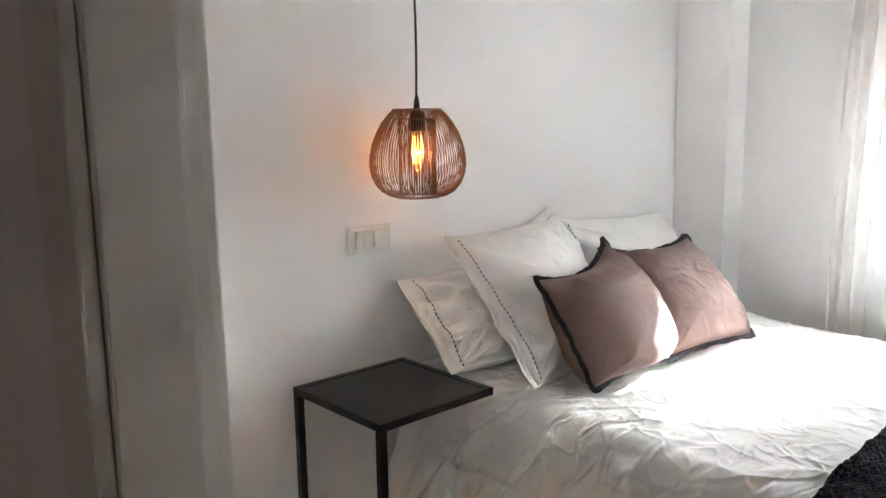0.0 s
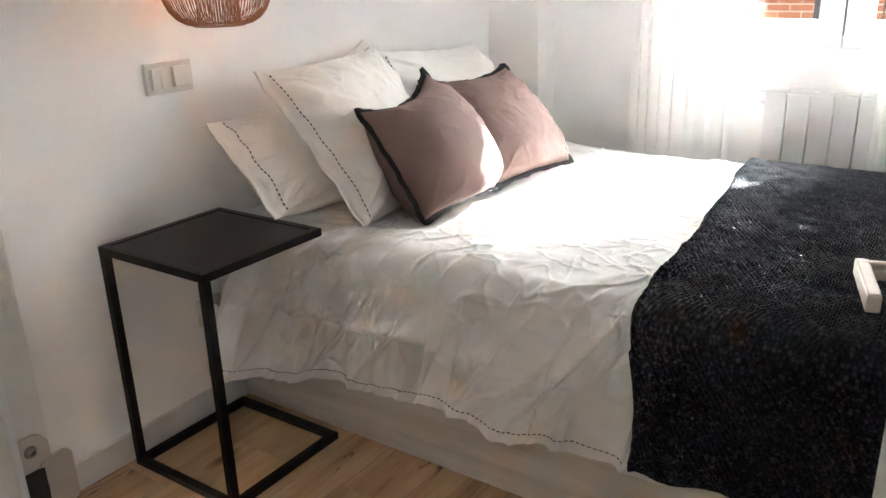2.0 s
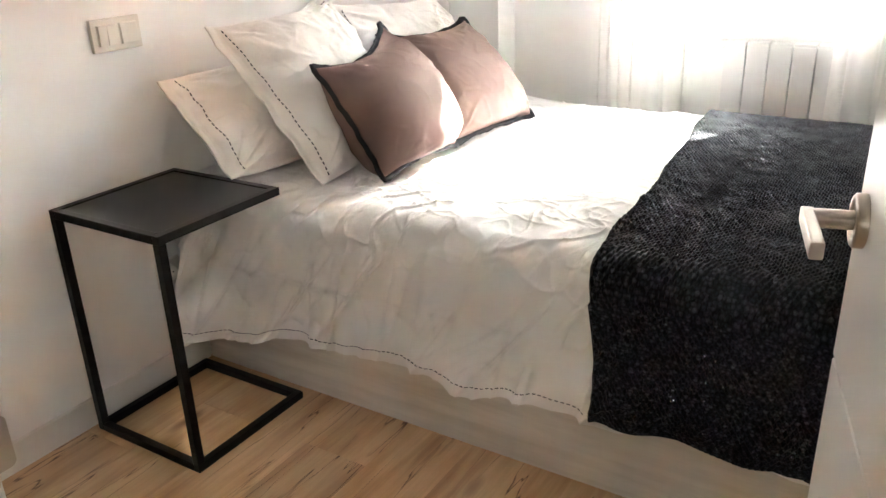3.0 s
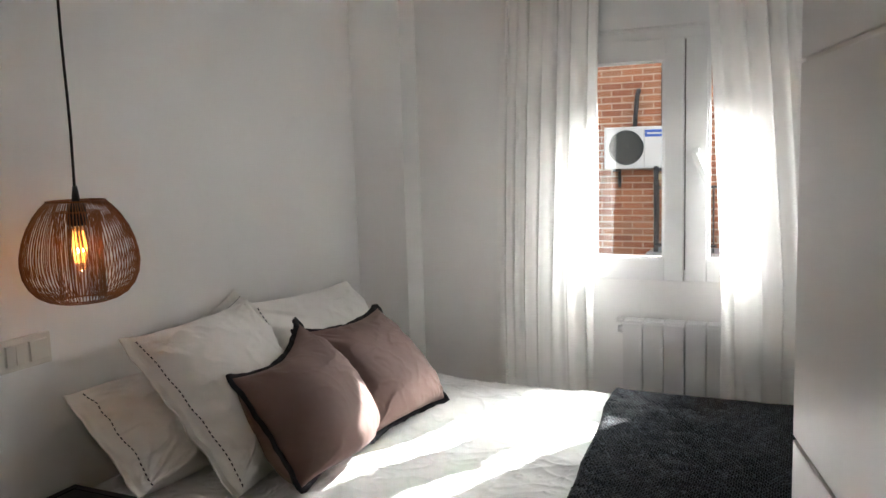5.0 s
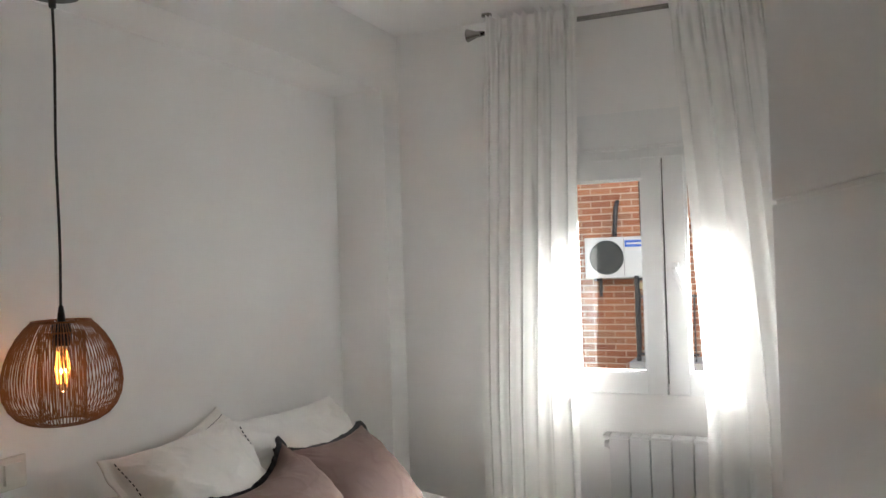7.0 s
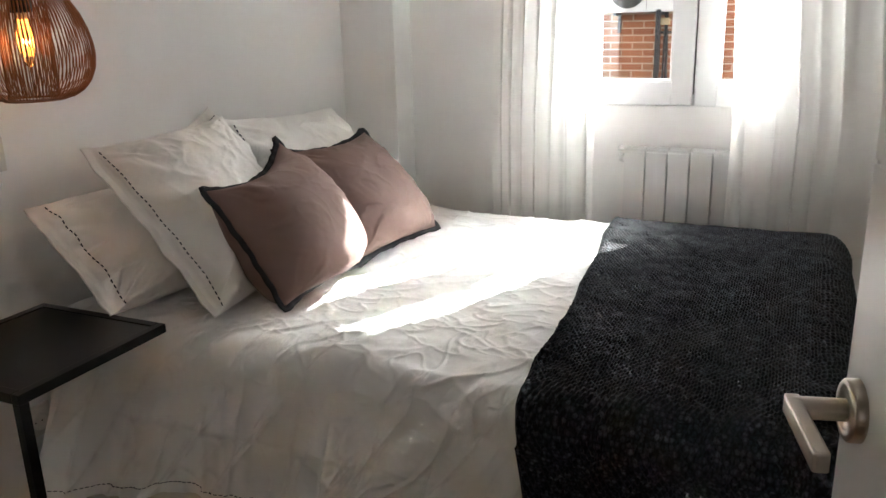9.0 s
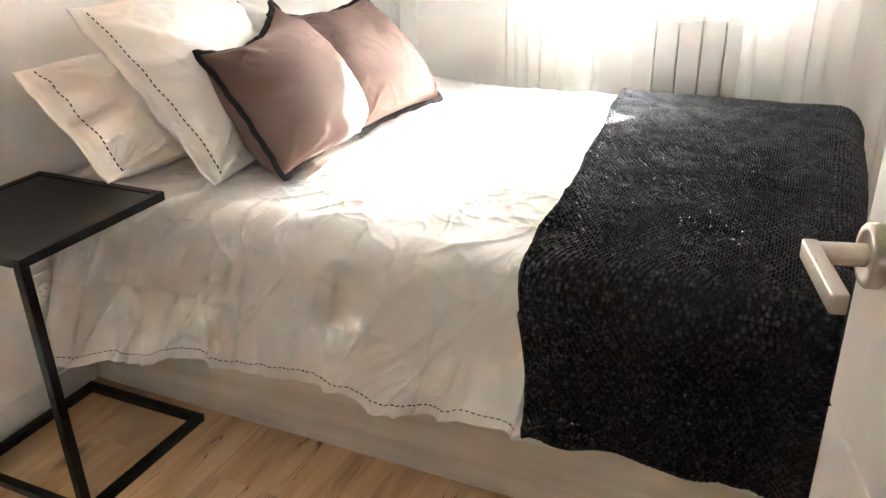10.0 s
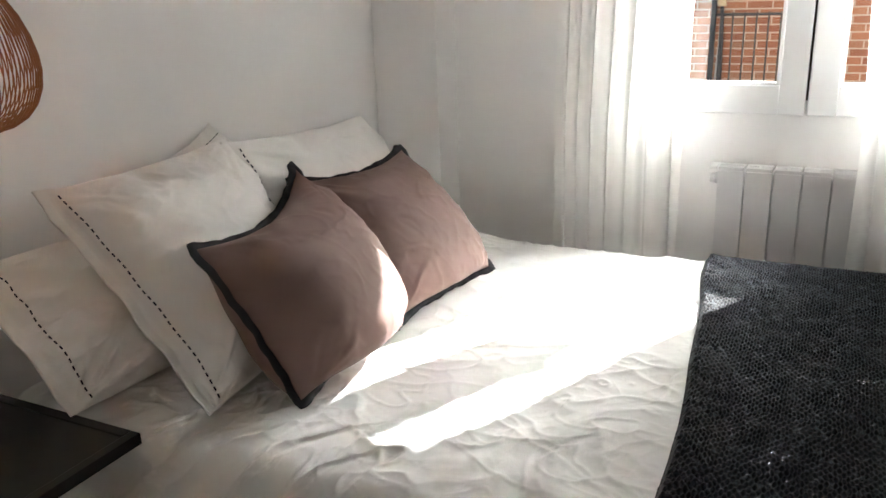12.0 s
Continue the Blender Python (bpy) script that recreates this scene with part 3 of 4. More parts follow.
def curtain(name, top, bottom, folds, seed, label):
    """A gathered sheer hanging: top and bottom give its span along y."""
    cols, rows = 340, 110
    s = np.linspace(0, 1, cols)[None, :].repeat(rows, 0)
    h = np.linspace(0, 1, rows)[:, None].repeat(cols, 1)
    z = 2.435 + (0.015 - 2.435) * h
    rng = np.random.RandomState(seed)
    warp = fractal(s * 3.0, h * 0.6, seed, 2) * 0.07
    ph = (s + warp * (0.4 + 0.6 * h)) * folds * 2 * math.pi + rng.rand() * 6
    amp = 0.006 + 0.005 * np.clip(h * 5, 0, 1) + 0.007 * fractal(s * 4 + 2, h * 1.2, seed + 1, 2)
    x = RX - 0.034 + 0.8 * amp * np.sin(ph) + 0.0018 * np.sin(2.3 * ph + 1 + 2 * h)
    x = x + 0.010 * fractal(s * 5, h * 1.5, seed + 4, 2) * np.clip(h * 3, 0, 1)
    pinch = np.exp(-((h - 0.055) / 0.03) ** 2)
    x = x + pinch * 0.008 * np.sin(3 * ph)
    pleat = np.clip(np.sin(1.5 * ph + 0.8 * fractal(s * 9, h * 0, seed + 6, 1)), 0, 1) ** 2
    head = np.exp(-(h / 0.055) ** 2)
    x = x - head * 0.036 * pleat + np.exp(-((h - 0.14) / 0.10) ** 2) * -0.010 * pleat
    e = np.clip(h * 1.6, 0, 1)
    y0, y1 = top[0] + (bottom[0] - top[0]) * e ** 0.9, top[1] + (bottom[1] - top[1]) * e ** 0.9
    y = y0 + (y1 - y0) * (s + 0.020 * np.sin(ph * 1.0 + 1.3))
    z = z + np.exp(-(h / 0.02) ** 2) * (0.010 * pleat + 0.004 * np.sin(ph))
    c = grid_mesh(name, np.stack([x, y, z], -1), M_SHEER)
    tagged(c, label, "curtain", "curtains at the window")
    return c


curtain("curtain", (1.285, 1.650), (1.325, 1.712), 7.0, 3, "sheer white gathered curtain drawn to the corner side")
curtain("curtain", (0.535, 0.948), (0.400, 0.858), 6.0, 8, "sheer white gathered curtain with sun shining through")

# ---- radiator ----
radiator = thing("radiator", (3.55, 0.95, 0.23), "white aluminium sectional radiator under the window", "radiator")
section = boxes((3.518, -0.0363, 0.235, 3.526, 0.0363, 0.795), (3.526, -0.0358, 0.24, 3.583, -0.0335, 0.79), (3.526, 0.0335, 0.24, 3.583, 0.0358, 0.79), (3.526, -0.022, 0.24, 3.585, -0.018, 0.79), (3.526, 0.018, 0.24, 3.585, 0.022, 0.79), (3.526, -0.004, 0.24, 3.585, 0.004, 0.79), bevel=0.0015)
box(section, 3.522, -0.036, 0.793, 3.532, 0.036, 0.806, bevel=0.002)
box(section, 3.540, -0.036, 0.797, 3.550, 0.036, 0.806, bevel=0.002)
box(section, 3.560, -0.036, 0.797, 3.585, 0.036, 0.806, bevel=0.002)
box(section, 3.522, -0.004, 0.793, 3.585, 0.004, 0.8055, bevel=0.002)
box(section, 3.566, -0.0386, 0.24, 3.580, 0.0386, 0.79)
box(section, 3.535, -0.0385, 0.745, 3.575, 0.0385, 0.785, bevel=0.004)
box(section, 3.535, -0.0385, 0.255, 3.575, 0.0385, 0.295, bevel=0.004)
first = part("section", section, M_RADIATOR, radiator)
first.location = (0, 1.1895, 0) if first.parent is None else first.location + Vector((0, 1.1895, 0))
for i in range(1, 8):
    o = first.copy()
    scene.collection.objects.link(o)
    o.location = first.location - Vector((0, 0.0775 * i, 0))
part("air_vent", lathe(bmesh.new(), [(0.0, 0.0), (0.017, 0.0), (0.017, 0.012), (0.013, 0.016), (0.013, 0.024), (0.0, 0.026)], 20, pose(3.555, 1.227, 0.765, -90, 0, 0)), M_RADIATOR, radiator, "", True)
part("top_cap", boxes((3.520, 1.2275, 0.796, 3.585, 1.252, 0.8065), bevel=0.003), M_RADIATOR, radiator)
for y in (1.15, 0.75):
    part("wall_bracket", boxes((3.575, y - 0.01, 0.70, XW, y + 0.01, 0.74)), M_RADIATOR, radiator)

# ---- switches and socket ----
switch = thing("light_switch", (1.82, YN, 1.008), "cream two-gang light switch on the wall", "light switch")
part("plate", boxes((1.748, YN - 0.012, 0.967, 1.895, YN, 1.048), bevel=0.0025), M_SWITCH, switch)
for x0, tilt in ((1.7625, 3.0), (1.8285, -3.0)):
    part("surround", boxes((x0, YN - 0.0135, 0.9805, x0 + 0.054, YN - 0.011, 1.0345), bevel=0.0015), M_SWITCH, switch)
    bm = bmesh.new()
    box(bm, -0.0255, -0.004, -0.0255, 0.0255, 0.004, 0.0255, bevel=0.0015, m=Matrix.Translation((x0 + 0.027, YN - 0.0155, 1.0075)) @ pose(0, 0, 0, tilt, 0, 0))
    part("rocker", bm, M_SWITCH, switch)
part("rocker_line", boxes((1.7890, YN - 0.0208, 0.984, 1.7900, YN - 0.0190, 1.031)), M_NICKEL, switch)
socket = thing("wall_socket", (1.855, YN, 0.327), "cream wall socket beside the bed", "socket")
part("plate", boxes((1.812, YN - 0.009, 0.286, 1.895, YN, 0.368), bevel=0.003), M_SWITCH, socket)
part("insert", lathe(bmesh.new(), [(0.0, 0.004), (0.019, 0.004), (0.020, 0.011), (0.022, 0.012), (0.0225, 0.0)], 32, pose(1.8535, YN - 0.009, 0.327, 90, 0, 0)), M_SWITCH, socket, "", True)
# flat black discs paint the shade of the two pin openings
for dx in (-0.0095, 0.0095):
    part("pin_hole_shade", lathe(bmesh.new(), [(0.0, 0.0046), (0.0024, 0.0046)], 10, pose(1.8535 + dx, YN - 0.009, 0.327, 90, 0, 0)), M_BLACK, socket)

# ---- side table ----
TX0, TX1, TY0, TY1, TZ = 1.522, 1.911, 1.925, 2.316, 0.632
table = thing("side_table", (TX0, TY0, 0), "black steel C-shaped side table beside the bed", "side table")
T = 0.021
part("top_sheet", boxes((TX0 + 0.012, TY0 + 0.012, TZ - 0.010, TX1 - 0.012, TY1 - 0.012, TZ - 0.003), bevel=0.001), M_STEELTOP, table, "smooth blackened steel sheet")
for x0, y0, x1, y1 in ((TX0, TY0, TX1, TY0 + T), (TX0, TY1 - T, TX1, TY1), (TX0, TY0 + T, TX0 + T, TY1 - T), (TX1 - T, TY0 + T, TX1, TY1 - T)):
    part("top_rail", boxes((x0, y0, TZ - T, x1, y1, TZ), bevel=0.0018), M_STEEL, table)
    part("base_rail", boxes((x0, y0, 0.0, x1, y1, T), bevel=0.0018), M_STEEL, table)
for y0 in (TY0, TY1 - T):
    part("leg", boxes((TX0, y0, T, TX0 + T, y0 + T, TZ - T), bevel=0.0018), M_STEEL, table)

# ---- pendant lamp ----
LX, LYY = 1.879, 2.185
lamp = thing("pendant_lamp", (LX, LYY, BEAM_Z), "copper-brown wire cage pendant lamp with a glowing bulb", "pendant lamp")
part("ceiling_cap", lathe(bmesh.new(), [(0.0, 0.0), (0.066, 0.0), (0.066, -0.030), (0.062, -0.036), (0.010, -0.035), (0.008, -0.066), (0.0, -0.066)], 40, pose(LX, LYY, BEAM_Z)), M_BLACK, lamp, "black round ceiling cap", True)
part("cord", tube(bmesh.new(), [(LX + 0.002 * math.sin(k), LYY, BEAM_Z - 0.06 + (1.40 - BEAM_Z + 0.06) * k / 10) for k in range(11)], 0.0033, 8), M_BLACK, lamp, "black fabric cord", True)
holder = part("bulb_holder", lathe(bmesh.new(), [(0.0, 1.418), (0.005, 1.418), (0.0085, 1.395), (0.0095, 1.378), (0.021, 1.374), (0.0225, 1.352), (0.0225, 1.325), (0.0215, 1.322), (0.0, 1.322)], 28, pose(LX, LYY, 0)), M_BLACK, lamp, "black bulb holder", True)
bulb = part("bulb", lathe(bmesh.new(), [(0.013, 1.322), (0.014, 1.312), (0.019, 1.300), (0.0215, 1.285), (0.0205, 1.262), (0.016, 1.235), (0.010, 1.216), (0.004, 1.208), (0.0, 1.207)], 28, pose(LX, LYY, 0)), M_BULB, lamp, "amber clear glass bulb", True)
bulb.visible_shadow = False
bm = bmesh.new()
for k in range(8):
    a, b = k * math.pi / 4, (k + 0.5) * math.pi / 4
    wide = 0.004 + 0.004 * (k % 3) / 2
    top, low = (LX + 0.008 * math.cos(a), LYY + 0.008 * math.sin(a), 1.306), (LX + wide * math.cos(b), LYY + wide * math.sin(b), 1.232)
    belly = ((top[0] + low[0]) / 2 + 0.004 * math.cos(b), (top[1] + low[1]) / 2 + 0.004 * math.sin(b), 1.268)
    tube(bm, [top, belly, low], 0.0013, 5)
part("filament", bm, M_FILAMENT, bulb, "glowing orange filament")
part("stem", lathe(bmesh.new(), [(0.0, 1.318), (0.003, 1.318), (0.002, 1.24), (0.0, 1.238)], 8, pose(LX, LYY, 0)), M_BULB, bulb)
prof = [(0.0664, 1.381), (0.0814, 1.367), (0.098, 1.346), (0.1145, 1.317), (0.1264, 1.286), (0.1335, 1.254), (0.1351, 1.229), (0.1311, 1.201), (0.1201, 1.175), (0.1027, 1.155), (0.0822, 1.143), (0.0632, 1.139)]


def wire(pts, r):
    return tube(bmesh.new(), pts, r, 5)


shade = part("shade", lathe(bmesh.new(), [(0.0640, 1.3835), (0.0685, 1.3835), (0.0685, 1.3790), (0.0640, 1.3790), (0.0640, 1.3835)], 64, pose(LX, LYY, 0)), M_WIRE, lamp, "cage of thin vertical wires")
part("bottom_ring", lathe(bmesh.new(), [(0.0600, 1.1405), (0.0645, 1.1405), (0.0645, 1.1365), (0.0600, 1.1365), (0.0600, 1.1405)], 64, pose(LX, LYY, 0)), M_WIRE, shade)
part("inner_ring", lathe(bmesh.new(), [(0.0505, 1.357), (0.0535, 1.357), (0.0535, 1.354), (0.0505, 1.354), (0.0505, 1.357)], 64, pose(LX, LYY, 0)), M_WIRE, shade)
part("inner_ring", lathe(bmesh.new(), [(0.0505, 1.142), (0.0535, 1.142), (0.0535, 1.139), (0.0505, 1.139), (0.0505, 1.142)], 64, pose(LX, LYY, 0)), M_WIRE, shade)
for k in range(4):
    a = k * math.pi / 2 + 0.4
    part("spoke", tube(bmesh.new(), [(LX + 0.02 * math.cos(a), LYY + 0.02 * math.sin(a), 1.380), (LX + 0.066 * math.cos(a), LYY + 0.066 * math.sin(a), 1.381)], 0.002, 6), M_WIRE, shade)


def ring_of(bm, count, parent, twist=0.0):
    me = bpy.data.meshes.new("wire")
    bm.to_mesh(me)
    bm.free()
    me.materials.append(M_WIRE)
    me.polygons.foreach_set("use_smooth", [True] * len(me.polygons))
    for i in range(count):
        o = new("wire", me)
        o.parent = parent
        o.matrix_basis = pose(LX, LYY, 0, 0, 0, 360 * i / count + random.uniform(-0.8, 0.8))


ring_of(wire([(r * math.cos(0.10 * i / 11), r * math.sin(0.10 * i / 11), z) for i, (r, z) in enumerate(prof)], 0.0013), 92, shade)
ring_of(wire([(0.052, 0, 1.355), (0.052, 0, 1.24), (0.052, 0, 1.14)], 0.0011), 46, shade)

# ---- bed ----
BX0, BX1, BY0, BY1, BTOP = 1.950, 3.300, 0.515, 2.335, 0.575
bed = thing("bed", (BX0, BY0, 0), "pale greige laminate storage bed with a white mattress", "bed")
part("side_panel", boxes((BX0, BY0 + 0.022, 0.003, BX0 + 0.022, BY1, 0.315), bevel=0.0015), M_LAMINATE, bed)
part("side_panel", boxes((BX1 - 0.022, BY0 + 0.022, 0.003, BX1, BY1, 0.315), bevel=0.0015), M_LAMINATE, bed)
part("end_panel", boxes((BX0, BY0, 0.003, BX1, BY0 + 0.022, 0.315), bevel=0.0015), M_LAMINATE, bed)
part("bed_deck", boxes((BX0 + 0.022, BY0 + 0.022, 0.28, BX1 - 0.022, BY1, 0.30)), M_LAMINATE, bed)
part("mattress", boxes((BX0 + 0.03, BY0 + 0.03, 0.30, BX1 - 0.03, BY1 - 0.01, BTOP - 0.012), bevel=0.03), M_COTTON, bed, "white mattress")


def drape(c, d, out, slope=0.10):
    """Cloth over the bed. c: metres from the near side's shoulder, across (negative hangs down); d: from the foot's shoulder, along; out: thickness above the bed."""
    r = 0.055
    w, l = BX1 - BX0 - 2 * r + 0.03, 5.0
    x0, y0 = BX0 - 0.012 + r, BY0 - 0.012 + r

    def over(s):
        """Sideways run and drop past a rounded shoulder, for a length s."""
        ang = np.clip(s / r, 0, math.pi / 2)
        rest = np.clip(s - r * math.pi / 2, 0, None)
        return r * np.sin(ang) + slope * rest, r * (1 - np.cos(ang)) + rest * math.sqrt(1 - slope ** 2), np.sin(ang), rest
    hx, dx, nx, restx = over(np.clip(-c, 0, None))
    fx, dfx, nfx, _ = over(np.clip(c - w, 0, None))
    hy, dy, ny, resty = over(np.clip(-d, 0, None))
    x = x0 + np.clip(c, 0, w) - hx + fx
    y = y0 + np.clip(d, 0, None) - hy
    drop = np.maximum(np.maximum(dx, dfx), dy)
    n = np.stack([-nx + nfx, -ny, np.sqrt(np.clip(1 - np.clip(nx + nfx, 0, 1) ** 2, 0, 1)) * np.sqrt(np.clip(1 - ny ** 2, 0, 1))], -1)
    n /= np.linalg.norm(n, axis=-1, keepdims=True) + 1e-9
    P = np.stack([x, y, BTOP - drop], -1)
    return P + n * np.asarray(out)[..., None], n, restx


def smooth01(v):
    v = np.clip(v, 0, 1)
    return v * v * (3 - 2 * v)


def ridges(X, Y, seed, octaves=3):
    return 1 - np.abs(fractal(X, Y, seed, octaves)) * 1.6


def cloth_folds(c, d):
    """Loose folds and creases of the duvet cover."""
    side = smooth01((-c - 0.02) / 0.25)
    top = 1 - side
    f = 0.010 * fractal(c * 3.1, d * 2.6, 11, 3)
    # long soft creases on top, sharper towards the near shoulder
    w1 = np.clip(ridges(c * 3.6 + d * 1.9, d * 2.6 - c * 2.2, 21, 2), 0, 1) ** 5
    w2 = np.clip(ridges(c * 5.5 - d * 2.0 + 3, d * 4.5 + c * 3.0, 22, 2), 0, 1) ** 7
    f = f + top * (0.005 * w1 + 0.004 * w2)
    edge = np.exp(-((c - 0.06) / 0.15) ** 2)
    f = f + edge * (0.007 * fractal(d * 15 + c * 6, c * 3.0, 31, 2) + 0.010 * np.clip(ridges(d * 9 + c * 7, c * 5 - d * 2, 33, 2), 0, 1) ** 4)
    # hanging folds near the head, slanting pulls further down, and a pressed fold line
    head = smooth01((d + DFOOT - 1.65) / 0.35)
    f = f + side * (0.011 + 0.005 * head) * fractal(d * (5.0 + 4.0 * head) + c * 1.2, c * 0.7, 41, 2)
    f = f + side * 0.009 * np.clip(ridges(d * 8.5 + c * 2.2, c * 1.3, 51, 2), 0, 1) ** 5
    f = f + side * 0.007 * np.clip(ridges(d * 6.5 + c * 4.5, (c - d) * 0.9, 61, 2), 0, 1) ** 5
    f = f + side * 0.009 * np.clip(ridges(d * 13.0 + c * 10.0, c * 2.0 - d * 2.0, 63, 2), 0, 1) ** 4
    f = f + 0.006 * np.exp(-((c + 0.235 + 0.02 * (d - 0.9)) / 0.007) ** 2) * (0.5 + 0.5 * fractal(d * 4, c * 0, 65, 2))
    # upright drapes from the shoulder to the hem, strongest towards the head
    drapes = np.sin(2 * math.pi * d / 0.085 + 2.2 * fractal(d * 4, c * 1.5, 91, 2))
    f = f + side * (0.003 + 0.006 * head) * drapes * (0.6 + 0.6 * fractal(d * 5 + 3, c * 1.2, 93, 2))
    # crisp short creases of unironed cotton
    bent = d + 0.06 * fractal(c * 5, d * 5, 81, 2)
    f = f + top * 0.0042 * np.clip(ridges(bent * 5 + c * 7, c * 5 - d * 3, 83, 2), 0, 1) ** 9
    f = f + top * 0.0028 * np.clip(ridges(c * 13 - bent * 5, bent * 11 + c * 4, 85, 2), 0, 1) ** 7
    f = f + side * 0.0050 * np.clip(ridges(bent * 13 + c * 6, c * 4 - d * 3, 87, 2), 0, 1) ** 8
    f = f + edge * 0.0040 * np.clip(ridges(bent * 14 + c * 3, c * 2.5, 89, 2), 0, 1) ** 6
    return f


DFOOT = BY0 - 0.012 + 0.055
rows, cols = 560, 620
u = np.linspace(0, 1, rows)[:, None].repeat(cols, 1)     # along the bed, from the head down
v = np.linspace(0, 1, cols)[None, :].repeat(rows, 0)     # across, from the near hem
d = (2.325 - DFOOT) * (1 - u) + (-0.03) * u
yy = d + DFOOT
hem = 0.030 * smooth01((1.0 - yy) / 0.15) - (0.440 - 0.045 * smooth01((2.1 - yy) / 0.7) - 0.012 * np.sin(yy * 17.0) - 0.012 * np.sin(yy * 7.3 + 1.0) + 0.028 * smooth01((yy - 2.12) / 0.15))
c = hem + (1.36 + 0.30 - hem) * v ** 1.0
P, n, rest = drape(c, d, 0.014 + np.zeros_like(c), 0.06)
fold = cloth_folds(c, d) * (1 - 0.85 * smooth01((1.07 - yy) / 0.07))
P = P + n * np.clip(fold, -0.012, 0.05)[..., None]
P[..., 0] -= 0.075 * smooth01((yy - 2.08) / 0.22) * smooth01(rest / 0.34)
flare = smooth01((rest - 0.24) / 0.13)
P[..., 0] -= flare * (0.014 * np.sin(yy * 23.0 + 2 * np.sin(yy * 5)) + 0.006)
P[..., 0] = np.where(c < -0.05, np.minimum(P[..., 0], BX0 - 0.012), P[..., 0])
duvet = grid_mesh("duvet", P, M_COTTON)
tagged(duvet, "rumpled white cotton duvet cover with a navy stitched hem", "duvet")
DUVET_P, DUVET_N = P, n


def resample(pts, step):
    out, carry = [Vector(pts[0])], 0.0
    for a, b in zip(pts, pts[1:]):
        a, b = Vector(a), Vector(b)
        seg = (b - a).length
        s = step - carry
        while s <= seg:
            out.append(a + (b - a) * (s / max(seg, 1e-9)))
            s += step
        carry = seg - (s - step)
    return out


def stitch_line(pts, parent, normal, step=0.015):
    p = resample(pts, step / 2)
    bm = bmesh.new()
    nn = Vector(normal).normalized()
    for i in range(0, len(p) - 1, 2):
        a, b = p[i], p[i + 1]
        b = a + (b - a) * 1.15
        t = (b - a).normalized()
        side, up = t.cross(nn).normalized() * 0.0008, nn * 0.0014
        vs = [bm.verts.new(w) for w in (a - side - up, b - side - up, b + side - up, a + side - up, a - side + up, b - side + up, b + side + up, a + side + up)]
        for f in ((3, 2, 1, 0), (4, 5, 6, 7), (0, 1, 5, 4), (1, 2, 6, 5), (2, 3, 7, 6), (3, 0, 4, 7)):
            bm.faces.new([vs[k] for k in f])
    o = part("hem_stitching", bm, M_STITCH, parent, "navy running stitch")
    o["kind"] = "stuff"
    return o


col = int(np.argmin(np.abs(c[100] - (hem[100, 0] + 0.026))))
stitch_line([tuple(DUVET_P[i, col] + DUVET_N[i, col] * 0.0005) for i in range(0, rows) if yy[i, 0] > 1.07], duvet, (-1, 0, 0.05), 0.0140)

# throw
rows, cols = 1150, 500
v = np.linspace(0, 1, rows)[:, None].repeat(cols, 1)     # across the bed
u = np.linspace(0, 1, cols)[None, :].repeat(rows, 0)     # along it, from the head side
c = -0.400 + (1.36 + 0.16 + 0.400) * v
left = 1.090 + 0.018 * smooth01(-c / 0.3) * -1 + 0.115 * smooth01((c - 0.05) / 1.15) ** 1.4 + 0.012 * np.sin(c * 5.0) + 0.003 * np.sin(c * 11.0 + 1)
foot = -0.100 - 0.215 * smooth01((c + 0.06) / 0.12)
d = (left - DFOOT) + (foot - (left - DFOOT)) * u
bulk = smooth01(np.minimum(np.minimum(u * 0.85, (1 - u) * 0.85), np.minimum((v) * 1.9, (1 - v) * 1.9)) / 0.012)
jit = fractal(c * 30, d * 30, 77, 2)
uu, vv = d / 0.0125 + 0.22 * jit, c / 0.0100 + 0.18 * fractal(c * 26 + 7, d * 26, 78, 2)
knit = np.sin(2 * math.pi * uu + math.pi * (np.floor(vv) % 2)) * np.abs(np.sin(math.pi * vv))
P, n, rest = drape(c, d, 0.016 + 0.012 * bulk, 0.04)
fold = cloth_folds(c, d)
side = smooth01(rest / 0.3)
ruffle = smooth01((rest - 0.22) / 0.12)
wave = 0.006 * fractal(c * 4, d * 4, 71, 3) + side * 0.020 * fractal(d * 7 + 3, c * 0.8, 73, 2) + ruffle * 0.016 * np.sin(d * 31.0 + 2.0 * np.sin(d * 9))
P = P + n * (np.clip(fold, -0.01, 0.05) * smooth01((d - (left - DFOOT) + 0.10) / 0.08) + np.abs(wave) * bulk + 0.0026 * knit * (1 + 0.5 * jit) * bulk + 0.004)[..., None]
P[..., 0] = np.where(rest > 0.02, np.minimum(P[..., 0], BX0 - 0.045), P[..., 0])
P[..., 1] -= 0.055 * smooth01(-d / 0.09) * smooth01(rest / 0.30)
P[..., 2] += ruffle * (0.006 * np.sin(d * 22.0 + 1.0) + 0.024 * smooth01((d + 0.04) / 0.15))
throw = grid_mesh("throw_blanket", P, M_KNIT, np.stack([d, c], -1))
tagged(throw, "thick charcoal knitted throw spread over the bed foot", "throw blanket")


